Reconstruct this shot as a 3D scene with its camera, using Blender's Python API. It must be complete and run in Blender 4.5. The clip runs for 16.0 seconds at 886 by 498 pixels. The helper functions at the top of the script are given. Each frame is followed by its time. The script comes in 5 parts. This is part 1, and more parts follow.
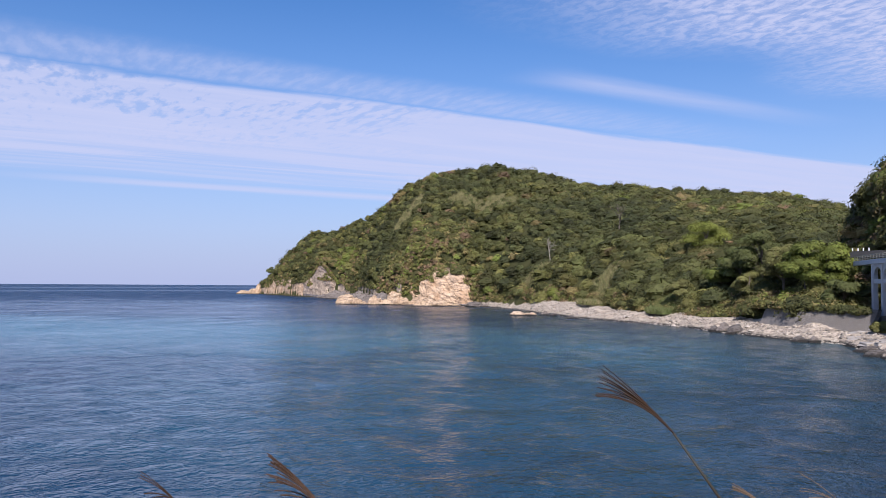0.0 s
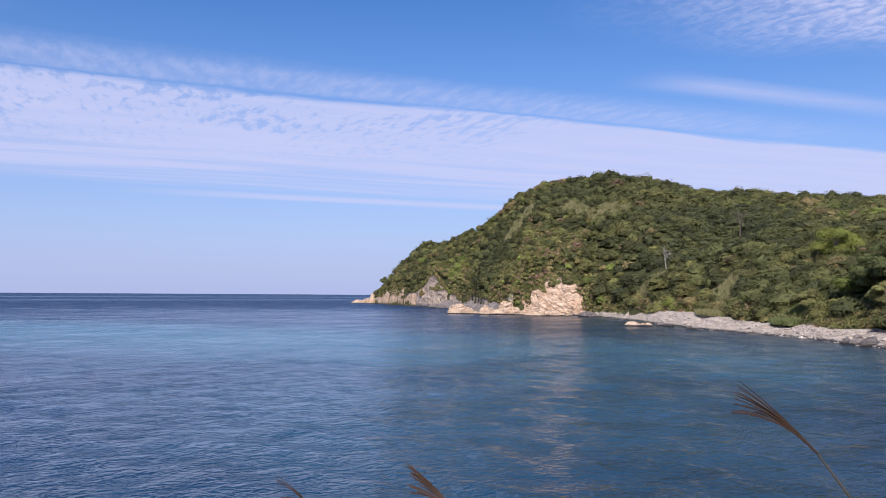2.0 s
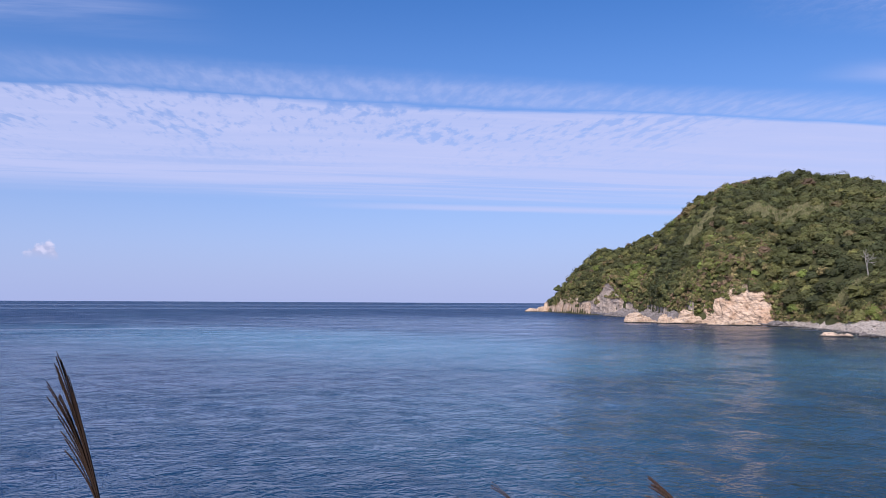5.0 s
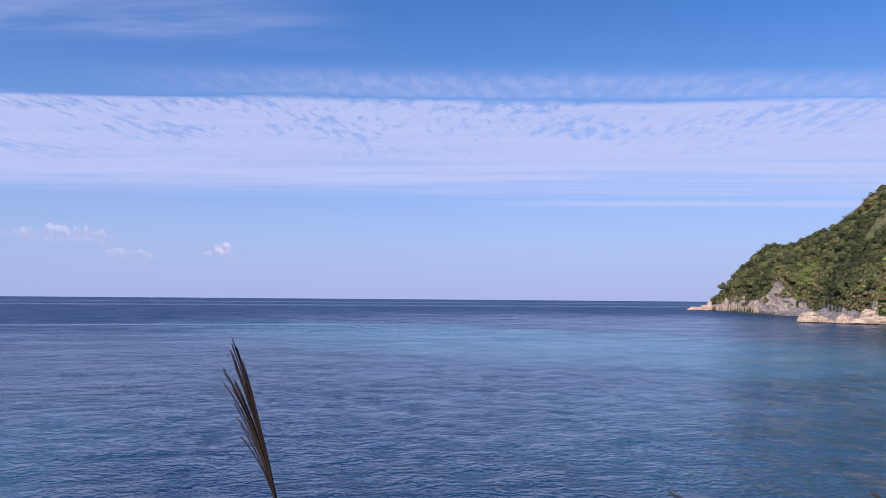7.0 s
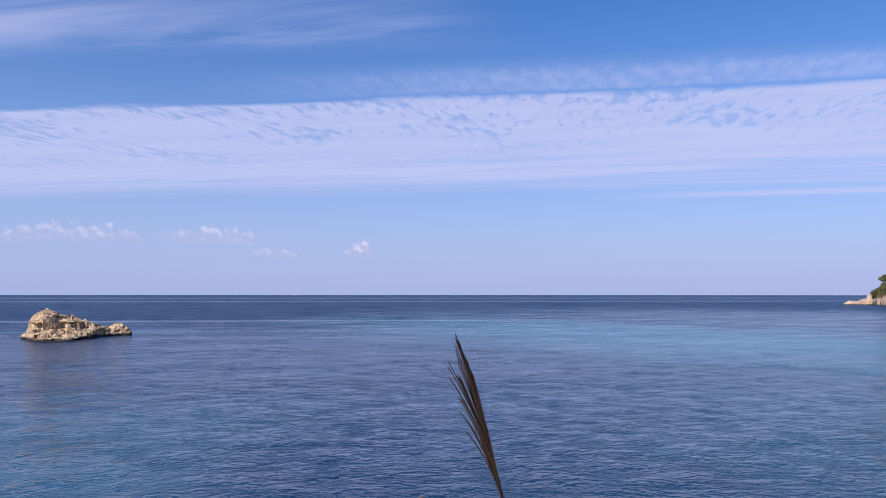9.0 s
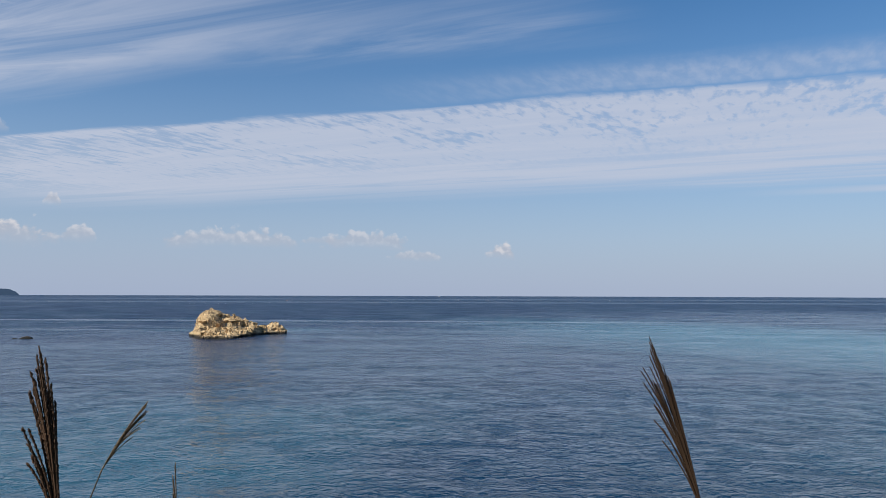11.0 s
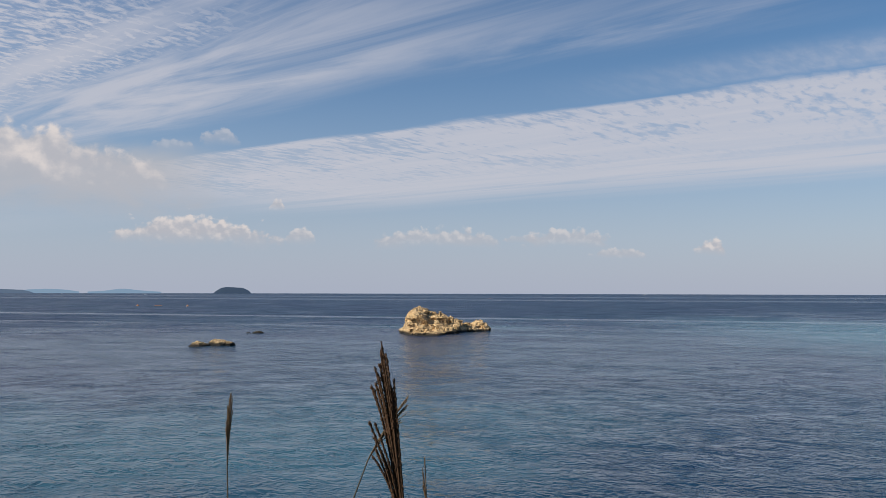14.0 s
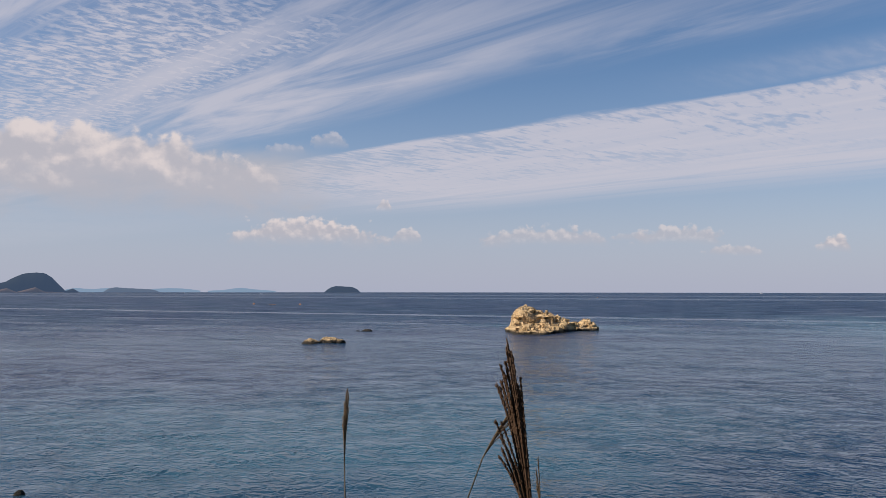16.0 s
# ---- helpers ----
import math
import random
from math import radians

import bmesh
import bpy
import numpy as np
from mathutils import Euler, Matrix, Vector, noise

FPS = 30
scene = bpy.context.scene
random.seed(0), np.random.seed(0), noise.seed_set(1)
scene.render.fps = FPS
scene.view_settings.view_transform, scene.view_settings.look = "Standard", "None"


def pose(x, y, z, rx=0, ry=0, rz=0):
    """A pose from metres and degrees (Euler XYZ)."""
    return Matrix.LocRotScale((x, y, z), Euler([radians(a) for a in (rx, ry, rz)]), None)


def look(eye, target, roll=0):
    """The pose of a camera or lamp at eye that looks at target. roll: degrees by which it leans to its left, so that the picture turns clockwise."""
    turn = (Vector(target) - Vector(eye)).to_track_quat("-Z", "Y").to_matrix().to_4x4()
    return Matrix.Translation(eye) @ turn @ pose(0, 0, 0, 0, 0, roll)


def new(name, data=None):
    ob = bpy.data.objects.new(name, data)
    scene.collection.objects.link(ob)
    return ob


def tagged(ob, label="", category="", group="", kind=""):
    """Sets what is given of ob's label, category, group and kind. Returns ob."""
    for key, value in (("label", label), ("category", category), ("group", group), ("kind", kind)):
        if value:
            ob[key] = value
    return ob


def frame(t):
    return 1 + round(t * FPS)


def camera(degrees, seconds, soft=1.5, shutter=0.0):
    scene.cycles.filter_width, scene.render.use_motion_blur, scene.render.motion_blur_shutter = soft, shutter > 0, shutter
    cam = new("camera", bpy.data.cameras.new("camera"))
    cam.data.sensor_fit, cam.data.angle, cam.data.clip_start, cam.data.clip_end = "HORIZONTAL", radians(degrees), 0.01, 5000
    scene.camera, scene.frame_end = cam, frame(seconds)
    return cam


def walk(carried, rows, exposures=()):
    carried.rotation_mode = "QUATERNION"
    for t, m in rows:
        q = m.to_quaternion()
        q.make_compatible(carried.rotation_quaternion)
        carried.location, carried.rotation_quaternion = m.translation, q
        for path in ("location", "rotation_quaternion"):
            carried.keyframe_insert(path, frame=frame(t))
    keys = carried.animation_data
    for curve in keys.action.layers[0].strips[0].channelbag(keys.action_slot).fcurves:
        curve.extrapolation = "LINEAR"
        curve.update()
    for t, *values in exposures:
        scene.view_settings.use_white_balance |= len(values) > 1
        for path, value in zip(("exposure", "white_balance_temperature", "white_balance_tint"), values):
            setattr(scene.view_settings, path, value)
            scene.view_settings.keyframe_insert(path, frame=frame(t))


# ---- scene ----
cam = camera(58.6, 16.0, soft=0.6)
EYE = 10.0
# seconds, x, y, z above the first eye, then yaw, pitch, roll in degrees
ROWS = [
    (0, -0.001, 0.000, 0.001, 0.000, 2.601, -0.375),
    (0.5, 0.013, 0.023, 0.007, 1.792, 2.736, -0.186),
    (1, 0.002, 0.026, -0.001, 4.056, 2.983, -0.266),
    (1.5, -0.019, 0.028, 0.001, 5.914, 3.083, -0.338),
    (2, -0.044, -0.007, 0.008, 8.055, 3.241, -0.378),
    (2.5, -0.061, -0.008, 0.009, 9.942, 3.457, -0.424),
    (3, -0.080, 0.009, 0.004, 12.219, 3.580, -0.420),
    (3.5, -0.100, -0.046, 0.010, 14.940, 3.573, -0.466),
    (4, -0.113, -0.065, 0.018, 16.900, 3.637, -0.372),
    (6.5, -0.191, 0.004, -0.009, 28.219, 3.712, -0.455),
    (7, -0.206, 0.017, -0.008, 31.764, 3.543, -0.458),
    (7.5, -0.208, 0.004, -0.012, 35.241, 3.213, -0.420),
    (8, -0.262, -0.039, -0.017, 36.898, 2.997, -0.484),
    (8.5, -0.318, -0.064, -0.014, 38.246, 3.051, -0.058),
    (9, -0.341, -0.051, -0.012, 41.459, 3.214, -0.023),
    (11.5, -0.444, -0.089, -0.014, 54.218, 3.231, -0.122),
    (12, -0.466, -0.100, -0.015, 56.981, 3.172, -0.094),
    (12.5, -0.487, -0.113, -0.014, 59.611, 3.137, -0.244),
    (13, -0.506, -0.132, -0.017, 62.158, 3.109, -0.268),
    (13.5, -0.508, -0.151, -0.014, 64.182, 3.138, -0.205),
    (14, -0.521, -0.164, -0.015, 66.289, 3.127, -0.134),
    (14.5, -0.539, -0.169, -0.016, 68.059, 3.121, -0.120),
    (15, -0.556, -0.183, -0.018, 69.729, 3.150, -0.225),
    (15.5, -0.549, -0.188, -0.018, 71.938, 3.166, -0.069),
    (16, -0.546, -0.174, -0.018, 73.941, 3.029, -0.067),
]
EXPOSURES = [
    (0.0, 0.32, 5500, 22),
    (4.0, 0.25, 5300, 26),
    (7.0, 0.2, 5200, 26),
    (9.0, 0.2, 5280, 26),
    (11.5, 0.1, 6050, 6),
    (14.0, 0.1, 6450, 10),
    (16.0, 0.1, 6520, 15),
]
walk(cam, [(t, pose(x, y, EYE + z, 90 + pitch, roll, yaw)) for t, x, y, z, yaw, pitch, roll in ROWS], EXPOSURES)

# ---- light ----
SUN_TURN, SUN_HEIGHT = -184.0, 40.0      # degrees: counter-clockwise from +y, and above the horizon
sun_way = Vector((-math.sin(radians(SUN_TURN)) * math.cos(radians(SUN_HEIGHT)),
                  math.cos(radians(SUN_TURN)) * math.cos(radians(SUN_HEIGHT)), math.sin(radians(SUN_HEIGHT))))
sun_data = bpy.data.lights.new("sun", "SUN")
sun_data.energy, sun_data.angle, sun_data.color = 5.0, radians(0.6), (1.0, 0.90, 0.74)
sun = new("sun", sun_data)
sun.matrix_world = look(sun_way * 200, (0, 0, 0))


class Net:
    """A node tree with short ways to add nodes; inputs may be sockets or plain values."""

    def __init__(self, tree):
        self.tree = tree

    def put(self, socket, value):
        if isinstance(value, bpy.types.NodeSocket):
            self.tree.links.new(value, socket)
        elif isinstance(value, (tuple, list)) and socket.type == "RGBA" and len(value) == 3:
            socket.default_value = (*value, 1)
        else:
            socket.default_value = value

    def node(self, kind, out=0, ins=(), **attrs):
        n = self.tree.nodes.new("ShaderNode" + kind)
        for k, v in attrs.items():
            setattr(n, k, v)
        for k, v in dict(ins).items():
            self.put(n.inputs[k], v)
        return n.outputs[out]

    def m(self, op, a, b=0.0, c=0.0, clamp=False):
        return self.node("Math", 0, {0: a, 1: b, 2: c}, operation=op, use_clamp=clamp)

    def step(self, v, lo, hi):
        return self.node("MapRange", 0, {0: v, 1: lo, 2: hi, 3: 0.0, 4: 1.0}, interpolation_type="SMOOTHSTEP")

    def vec(self, x, y, z):
        return self.node("CombineXYZ", 0, {0: x, 1: y, 2: z})

    def noise(self, v, scale, detail=4.0, rough=0.5, distort=0.0):
        return self.node("TexNoise", 0, {"Vector": v, "Scale": scale, "Detail": detail, "Roughness": rough, "Distortion": distort})

    def mix(self, f, a, b):
        return self.node("MixRGB", 0, {0: f, 1: a, 2: b})

    def scaled(self, v, s):
        return self.node("VectorMath", 0, {0: v, 1: s}, operation="MULTIPLY")


world = bpy.data.worlds.new("sky")
world.use_nodes = True
scene.world = world
world.node_tree.nodes.clear()
w = Net(world.node_tree)
way = w.node("TexCoord", 0)
split = w.tree.nodes.new("ShaderNodeSeparateXYZ")
w.put(split.inputs[0], way)
dx, dy, dz = split.outputs
sky = w.node("TexSky", 0, sky_type="NISHITA", sun_disc=False, sun_elevation=radians(SUN_HEIGHT), sun_rotation=radians(-SUN_TURN),
             altitude=10.0, air_density=1.0, dust_density=0.2, ozone_density=2.0)
sky = w.node("HueSaturation", 0, {"Saturation": 1.3, "Value": 1.0, "Color": sky})
up = w.m("MAXIMUM", dz, 0.012)
rise = w.m("MULTIPLY", w.m("ARCSINE", dz), 57.29578)
turn = w.m("MULTIPLY", w.m("ARCTAN2", w.m("MULTIPLY", dx, -1.0), dy), 57.29578)
# pale sea haze low over the horizon
low = w.m("POWER", 2.718, w.m("MULTIPLY", w.m("POWER", w.m("DIVIDE", w.m("MAXIMUM", rise, 0.0), 10.5), 1.5), -1.0))
sky = w.mix(w.m("MULTIPLY", low, 0.92), sky, (4.2, 4.7, 6.0))
ALONG = radians(29.0)                     # the way in which the cirrus bands come nearest
cu, su = math.cos(ALONG), math.sin(ALONG)
# a flat cloud layer of unit height: 'reach' runs away from the viewer, 'side' along the bands
reach = w.m("DIVIDE", w.m("ADD", w.m("MULTIPLY", dx, -su), w.m("MULTIPLY", dy, cu)), up)
side = w.m("DIVIDE", w.m("ADD", w.m("MULTIPLY", dx, -cu), w.m("MULTIPLY", dy, -su)), up)
flat = w.vec(reach, side, 0.0)
wisp = w.noise(w.scaled(flat, (1.0, 0.22, 1.0)), 1.5, 6.0, 0.6, 0.4)
veil = w.noise(w.scaled(flat, (1.0, 0.16, 1.0)), 4.0, 5.0, 0.6, 0.5)
ripple = w.noise(w.scaled(flat, (0.36, 1.0, 1.0)), 15.0, 3.0, 0.55, 0.25)
wool = w.noise(w.scaled(flat, (0.7, 1.0, 1.0)), 21.0, 4.0, 0.6, 0.4)
patch = w.noise(flat, 0.9, 2.0, 0.5)


def NOT(v):
    return w.m("SUBTRACT", 1.0, v)


def AND(*vs):
    out = vs[0]
    for v in vs[1:]:
        out = w.m("MULTIPLY", out, v)
    return out


def band(near, far, soft_near, soft_far, bend=0.5):
    at = w.m("ADD", w.m("ADD", reach, w.m("MULTIPLY", w.m("MAXIMUM", side, 0.0), 0.10)), w.m("MULTIPLY", w.m("SUBTRACT", wisp, 0.5), bend))
    return AND(w.step(at, near - soft_near, near + soft_near), NOT(w.step(at, far - soft_far, far + soft_far)))


# the long band of cirrocumulus: dappled towards its near edge, drawn out in streaks at its far one
holes = w.step(w.m("ADD", ripple, w.m("MULTIPLY", w.m("SUBTRACT", patch, 0.5), 0.9)), 0.48, 0.72)
dapple = AND(holes, NOT(w.step(reach, 4.5, 6.3)), w.step(w.m("ADD", side, w.m("MULTIPLY", patch, 3.0)), -1.6, 0.6))
combed = w.noise(w.scaled(flat, (1.0, 0.10, 1.0)), 3.2, 5.0, 0.6, 0.3)
thinned = AND(w.step(combed, 0.46, 0.66), w.step(reach, 4.9, 6.6))
main = AND(band(4.0, 7.3, 0.07, 0.95, 0.55), NOT(w.m("MULTIPLY", dapple, 0.55)), NOT(w.m("MULTIPLY", thinned, 0.5)), w.m("ADD", 0.66, w.m("MULTIPLY", veil, 0.5)), NOT(w.m("MULTIPLY", w.step(side, 5.6, 8.6), 0.85)))
edge = AND(band(3.50, 3.92, 0.20, 0.07, 0.30), w.m("ADD", 0.24, w.m("MULTIPLY", w.step(ripple, 0.32, 0.72), 0.24)), NOT(w.step(side, 0.3, 2.2)), w.step(side, -5.0, -2.4))
streak = w.m("MAXIMUM", AND(band(8.05, 8.55, 0.22, 0.22, 0.5), w.step(side, -6.5, -4.0), NOT(w.step(side, -1.6, 0.6))),
             w.m("MULTIPLY", AND(band(7.3, 7.7, 0.2, 0.2, 0.9), w.step(side, -7.0, -5.0), NOT(w.step(side, 0.2, 2.0)), w.step(combed, 0.35, 0.6)), 0.8))
# mackerel patch over the hills, and a thin streak under it
curd = AND(NOT(w.step(w.m("ADD", reach, w.m("MULTIPLY", w.m("SUBTRACT", patch, 0.5), 1.1)), 1.9, 2.7)), NOT(w.step(side, -2.3, -1.2)), w.m("ADD", 0.4, w.m("MULTIPLY", w.step(wool, 0.34, 0.66), 0.6)))
thin = AND(band(2.93, 3.15, 0.12, 0.12, 0.3), NOT(w.step(side, -2.6, -2.0)), w.step(side, -4.6, -3.2), w.m("ADD", 0.2, w.m("MULTIPLY", veil, 0.8)))
# wisps drawn out over the open sea
comb = w.noise(w.node("VectorMath", 0, {0: w.scaled(flat, (1.0, 0.16, 1.0)), 1: (7.0, 0, 0)}, operation="ADD"), 2.6, 6.0, 0.6, 0.7)
mist = AND(NOT(w.step(w.m("ADD", reach, w.m("MULTIPLY", w.m("SUBTRACT", wisp, 0.5), 0.7)), 2.4, 2.95)), w.step(side, 0.2, 3.2), w.m("ADD", 0.16, w.m("MULTIPLY", w.step(comb, 0.36, 0.64), 0.84)))
fleece = AND(NOT(w.step(reach, 1.7, 2.3)), w.step(side, 1.6, 3.0), w.m("ADD", 0.30, w.m("MULTIPLY", w.step(wool, 0.38, 0.64), 0.70)), w.step(patch, 0.32, 0.55))
tails = AND(band(2.55, 3.05, 0.25, 0.18, 0.8), w.step(side, 0.3, 1.0), NOT(w.step(side, 1.6, 3.0)), w.step(comb, 0.34, 0.66))
cirrus = w.mix(0.0, main, main)
for layer, most in ((edge, 1.0), (streak, 0.75), (curd, 1.0), (thin, 0.8), (mist, 0.9), (fleece, 1.0), (tails, 0.42)):
    cirrus = w.m("MAXIMUM", cirrus, w.m("MULTIPLY", layer, most))
air = w.mix(w.m("MULTIPLY", cirrus, 0.88), sky, (6.2, 6.2, 6.8))
# heaped clouds low over the sea


def heads(scale, seed, lift=0.0):
    """Billows: rounded heads with smaller ones on them, broken up by fine wisps. lift: degrees further up."""
    v = w.vec(w.m("ADD", turn, lift * -0.5), w.m("MULTIPLY", w.m("ADD", rise, lift), 1.15), seed)
    wavy = w.node("TexNoise", 1, {"Vector": v, "Scale": scale * 1.3, "Detail": 4.0})
    v = w.node("VectorMath", 0, {0: v, 1: w.scaled(w.node("VectorMath", 0, {0: wavy, 1: (0.5, 0.5, 0.5)}, operation="SUBTRACT"), (0.5 / scale, 0.5 / scale, 0.0))}, operation="ADD")
    large = w.node("TexVoronoi", 0, {"Vector": v, "Scale": scale, "Smoothness": 0.5}, feature="SMOOTH_F1")
    little = w.node("TexVoronoi", 0, {"Vector": v, "Scale": scale * 2.4, "Smoothness": 0.5}, feature="SMOOTH_F1")
    fine = w.noise(v, scale * 3.0, 5.0, 0.6)
    return w.m("ADD", w.m("SUBTRACT", 0.80, w.m("ADD", w.m("MULTIPLY", large, 0.62), w.m("MULTIPLY", little, 0.34))), w.m("MULTIPLY", w.m("SUBTRACT", fine, 0.5), 0.5))


lumps, lumps_up = heads(0.42, 0.0), heads(0.42, 0.0, 0.75)
crumbs, crumbs_up = heads(0.95, 3.0), heads(0.95, 3.0, 0.30)
soft = w.noise(w.vec(turn, w.m("MULTIPLY", rise, 1.6), 5.0), 0.22, 5.0, 0.6, 0.4)
# a grey sheet under the largest heap, torn at its edge
sheet = w.m("MULTIPLY", w.m("SUBTRACT", soft, 0.5), 9.0)
grey = AND(w.step(w.m("ADD", turn, sheet), 80.0, 87.0), w.step(w.m("ADD", rise, w.m("MULTIPLY", sheet, 0.4)), 4.4, 7.2), NOT(w.step(w.m("ADD", rise, w.m("MULTIPLY", sheet, 0.3)), 8.6, 10.8)), NOT(w.step(turn, 125.0, 140.0)))
air = w.mix(w.m("MULTIPLY", grey, 0.85), air, (4.9, 5.05, 5.5))
# turn, half width, base, top (degrees), strength
HEAPS = ((100.0, 13.5, 8.0, 11.0, 1.0, True), (83.7, 5.9, 3.95, 5.35, 0.95, False), (66.5, 4.9, 3.75, 4.7, 0.62, False), (57.4, 3.2, 3.75, 4.65, 0.62, False), (60.6, 1.2, 3.8, 4.2, 0.4, False),
         (53.8, 1.9, 2.75, 3.25, 0.55, False), (47.5, 1.1, 2.95, 3.75, 0.9, False), (76.5, 1.1, 3.9, 4.75, 0.7, False), (78.2, 0.55, 6.0, 6.65, 0.8, False), (82.2, 1.4, 10.6, 11.4, 0.45, False), (85.3, 1.5, 10.0, 10.6, 0.35, False))
for at, half, base, top, much, tall_ in HEAPS:
    own, above = (lumps, lumps_up) if tall_ else (crumbs, crumbs_up)
    bell = w.m("SUBTRACT", 1.0, w.m("POWER", w.m("ABSOLUTE", w.m("DIVIDE", w.m("SUBTRACT", turn, at), half)), 2.5))
    lev = w.m("DIVIDE", w.m("SUBTRACT", rise, base), top - base)
    dens = w.m("SUBTRACT", w.m("ADD", w.m("MULTIPLY", bell, 0.9), w.m("MULTIPLY", w.m("SUBTRACT", own, 0.18 if tall_ else 0.30), 1.1 if tall_ else 1.4)), w.m("MAXIMUM", lev, 0.0))
    body = AND(w.step(dens, 0.0, 0.30 if tall_ else 0.42), w.step(w.m("ADD", lev, w.m("MULTIPLY", w.m("SUBTRACT", soft, 0.5), 1.6)), -0.75, 0.25), much)
    lit = w.m("ADD", w.m("MULTIPLY", w.m("SUBTRACT", own, above), 1.5), w.m("ADD", w.m("MULTIPLY", lev, 0.55), 0.18))
    air = w.mix(body, air, w.mix(w.step(lit, 0.05, 0.95), (5.1, 5.15, 5.6), (7.7, 7.1, 6.9)))
back = w.tree.nodes.new("ShaderNodeBackground")
w.put(back.inputs[0], air)
back.inputs[1].default_value = 0.085
w.put(w.tree.nodes.new("ShaderNodeOutputWorld").inputs[0], back.outputs[0])

# ---- materials ----
def material(name, rough=0.8, spec=0.3):
    mat = bpy.data.materials.new(name)
    mat.use_nodes = True
    n = Net(mat.node_tree)
    b = mat.node_tree.nodes["Principled BSDF"]
    b.inputs["Roughness"].default_value = rough
    b.inputs["Specular IOR Level"].default_value = spec
    return mat, n, b


def bump(n, b, height, strength, distance):
    n.put(b.inputs["Normal"], n.node("Bump", 0, {"Height": height, "Strength": strength, "Distance": distance}))


def water_material():
    mat, n, b = material("sea_water", 0.06, 0.5)
    b.inputs["IOR"].default_value = 1.333
    p = n.node("TexCoord", 3)
    xyz = n.tree.nodes.new("ShaderNodeSeparateXYZ")
    n.put(xyz.inputs[0], p)
    x, y = xyz.outputs[0], xyz.outputs[1]
    big = n.noise(p, 0.016, 4.0, 0.55, 0.6)
    mid = n.noise(p, 0.06, 4.0, 0.55, 0.4)

    def zone(cx, cy, wide, deep_, turned, inner=0.15, outer=1.35):
        c, s_ = math.cos(radians(turned)), math.sin(radians(turned))
        px, py = n.m("SUBTRACT", x, cx), n.m("SUBTRACT", y, cy)
        u = n.m("DIVIDE", n.m("ADD", n.m("MULTIPLY", px, c), n.m("MULTIPLY", py, s_)), wide)
        v = n.m("DIVIDE", n.m("SUBTRACT", n.m("MULTIPLY", py, c), n.m("MULTIPLY", px, s_)), deep_)
        r = n.m("SQRT", n.m("ADD", n.m("MULTIPLY", u, u), n.m("MULTIPLY", v, v)))
        return n.m("SUBTRACT", 1.0, n.step(n.m("ADD", r, n.m("MULTIPLY", n.m("SUBTRACT", mid, 0.5), 1.1)), inner, outer))
    # pale sand under shallow water, dark weed beds elsewhere; (-12, 70) paints in reflected sky
    sand_and_sky = n.m("MULTIPLY", zone(-85, 172, 165, 62, -22), 0.80)
    for where, much in (((-56, 10, 26, 34, 20), 0.42), ((-62, -8, 30, 16, 15), 0.35), ((-12, 70, 36, 40, 0), 0.25), ((-8, 150, 60, 55, 0), 0.22), ((-205, 95, 30, 16, 60), 0.35)):
        sand_and_sky = n.m("MAXIMUM", sand_and_sky, n.m("MULTIPLY", zone(*where), much))
    deep = n.mix(n.step(big, 0.40, 0.62), (0.006, 0.022, 0.062), (0.008, 0.034, 0.072))
    deep = n.mix(n.m("MULTIPLY", n.step(mid, 0.5, 0.7), 0.6), deep, (0.004, 0.020, 0.056))
    # greyer towards the cove: the wooded slope's reflection put into the base colour
    deep = n.mix(n.m("MULTIPLY", n.step(x, -60.0, 50.0), 0.8), deep, (0.015, 0.036, 0.045))
    n.put(b.inputs["Base Color"], n.mix(n.m("MULTIPLY", sand_and_sky, 0.75), deep, (0.074, 0.215, 0.275)))
    # where the wind leaves the water smooth: the lee of the headland, and long drifting slicks
    across = n.m("ADD", n.m("MULTIPLY", x, -0.75), n.m("MULTIPLY", y, 0.66))
    along = n.m("ADD", n.m("MULTIPLY", x, 0.66), n.m("MULTIPLY", y, 0.75))
    drift = n.noise(n.vec(n.m("MULTIPLY", along, 0.010), n.m("MULTIPLY", across, 0.022), 0.0), 1.0, 5.0, 0.6, 0.3)
    lee = n.m("MULTIPLY", zone(-70, 330, 240, 190, -30, 0.1, 1.5), 0.70)
    calm = n.m("MAXIMUM", lee, n.m("MULTIPLY", n.step(drift, 0.58, 0.78), 0.6))
    for at, wide, sway in ((291.0, 13.0, 10.0), (985.0, 130.0, 60.0), (214.0, 5.0, 10.0), (1600.0, 220.0, 90.0)):
        off = n.m("ABSOLUTE", n.m("SUBTRACT", n.m("ADD", across, n.m("MULTIPLY", n.m("SUBTRACT", drift, 0.5), sway)), at))
        calm = n.m("MAXIMUM", calm, n.m("MULTIPLY", n.m("SUBTRACT", 1.0, n.step(off, wide * 0.2, wide)), n.m("ADD", 0.60 if wide == 13.0 else 0.30, n.m("MULTIPLY", n.step(mid, 0.35, 0.6), 0.2))))
    # gusts: patches of stronger and weaker ripples
    puff = n.noise(n.vec(n.m("MULTIPLY", along, 0.030), n.m("MULTIPLY", across, 0.075), 4.0), 1.0, 4.0, 0.6, 0.3)
    cats = n.noise(n.vec(n.m("MULTIPLY", along, 0.12), n.m("MULTIPLY", across, 0.30), 9.0), 1.0, 3.0, 0.6, 0.3)
    gust = n.m("MULTIPLY", n.m("SUBTRACT", 1.0, n.m("MULTIPLY", calm, 0.85)), n.m("ADD", 0.45, n.m("ADD", n.m("MULTIPLY", n.step(puff, 0.3, 0.7), 0.55), n.m("MULTIPLY", n.step(cats, 0.35, 0.65), 0.35))))
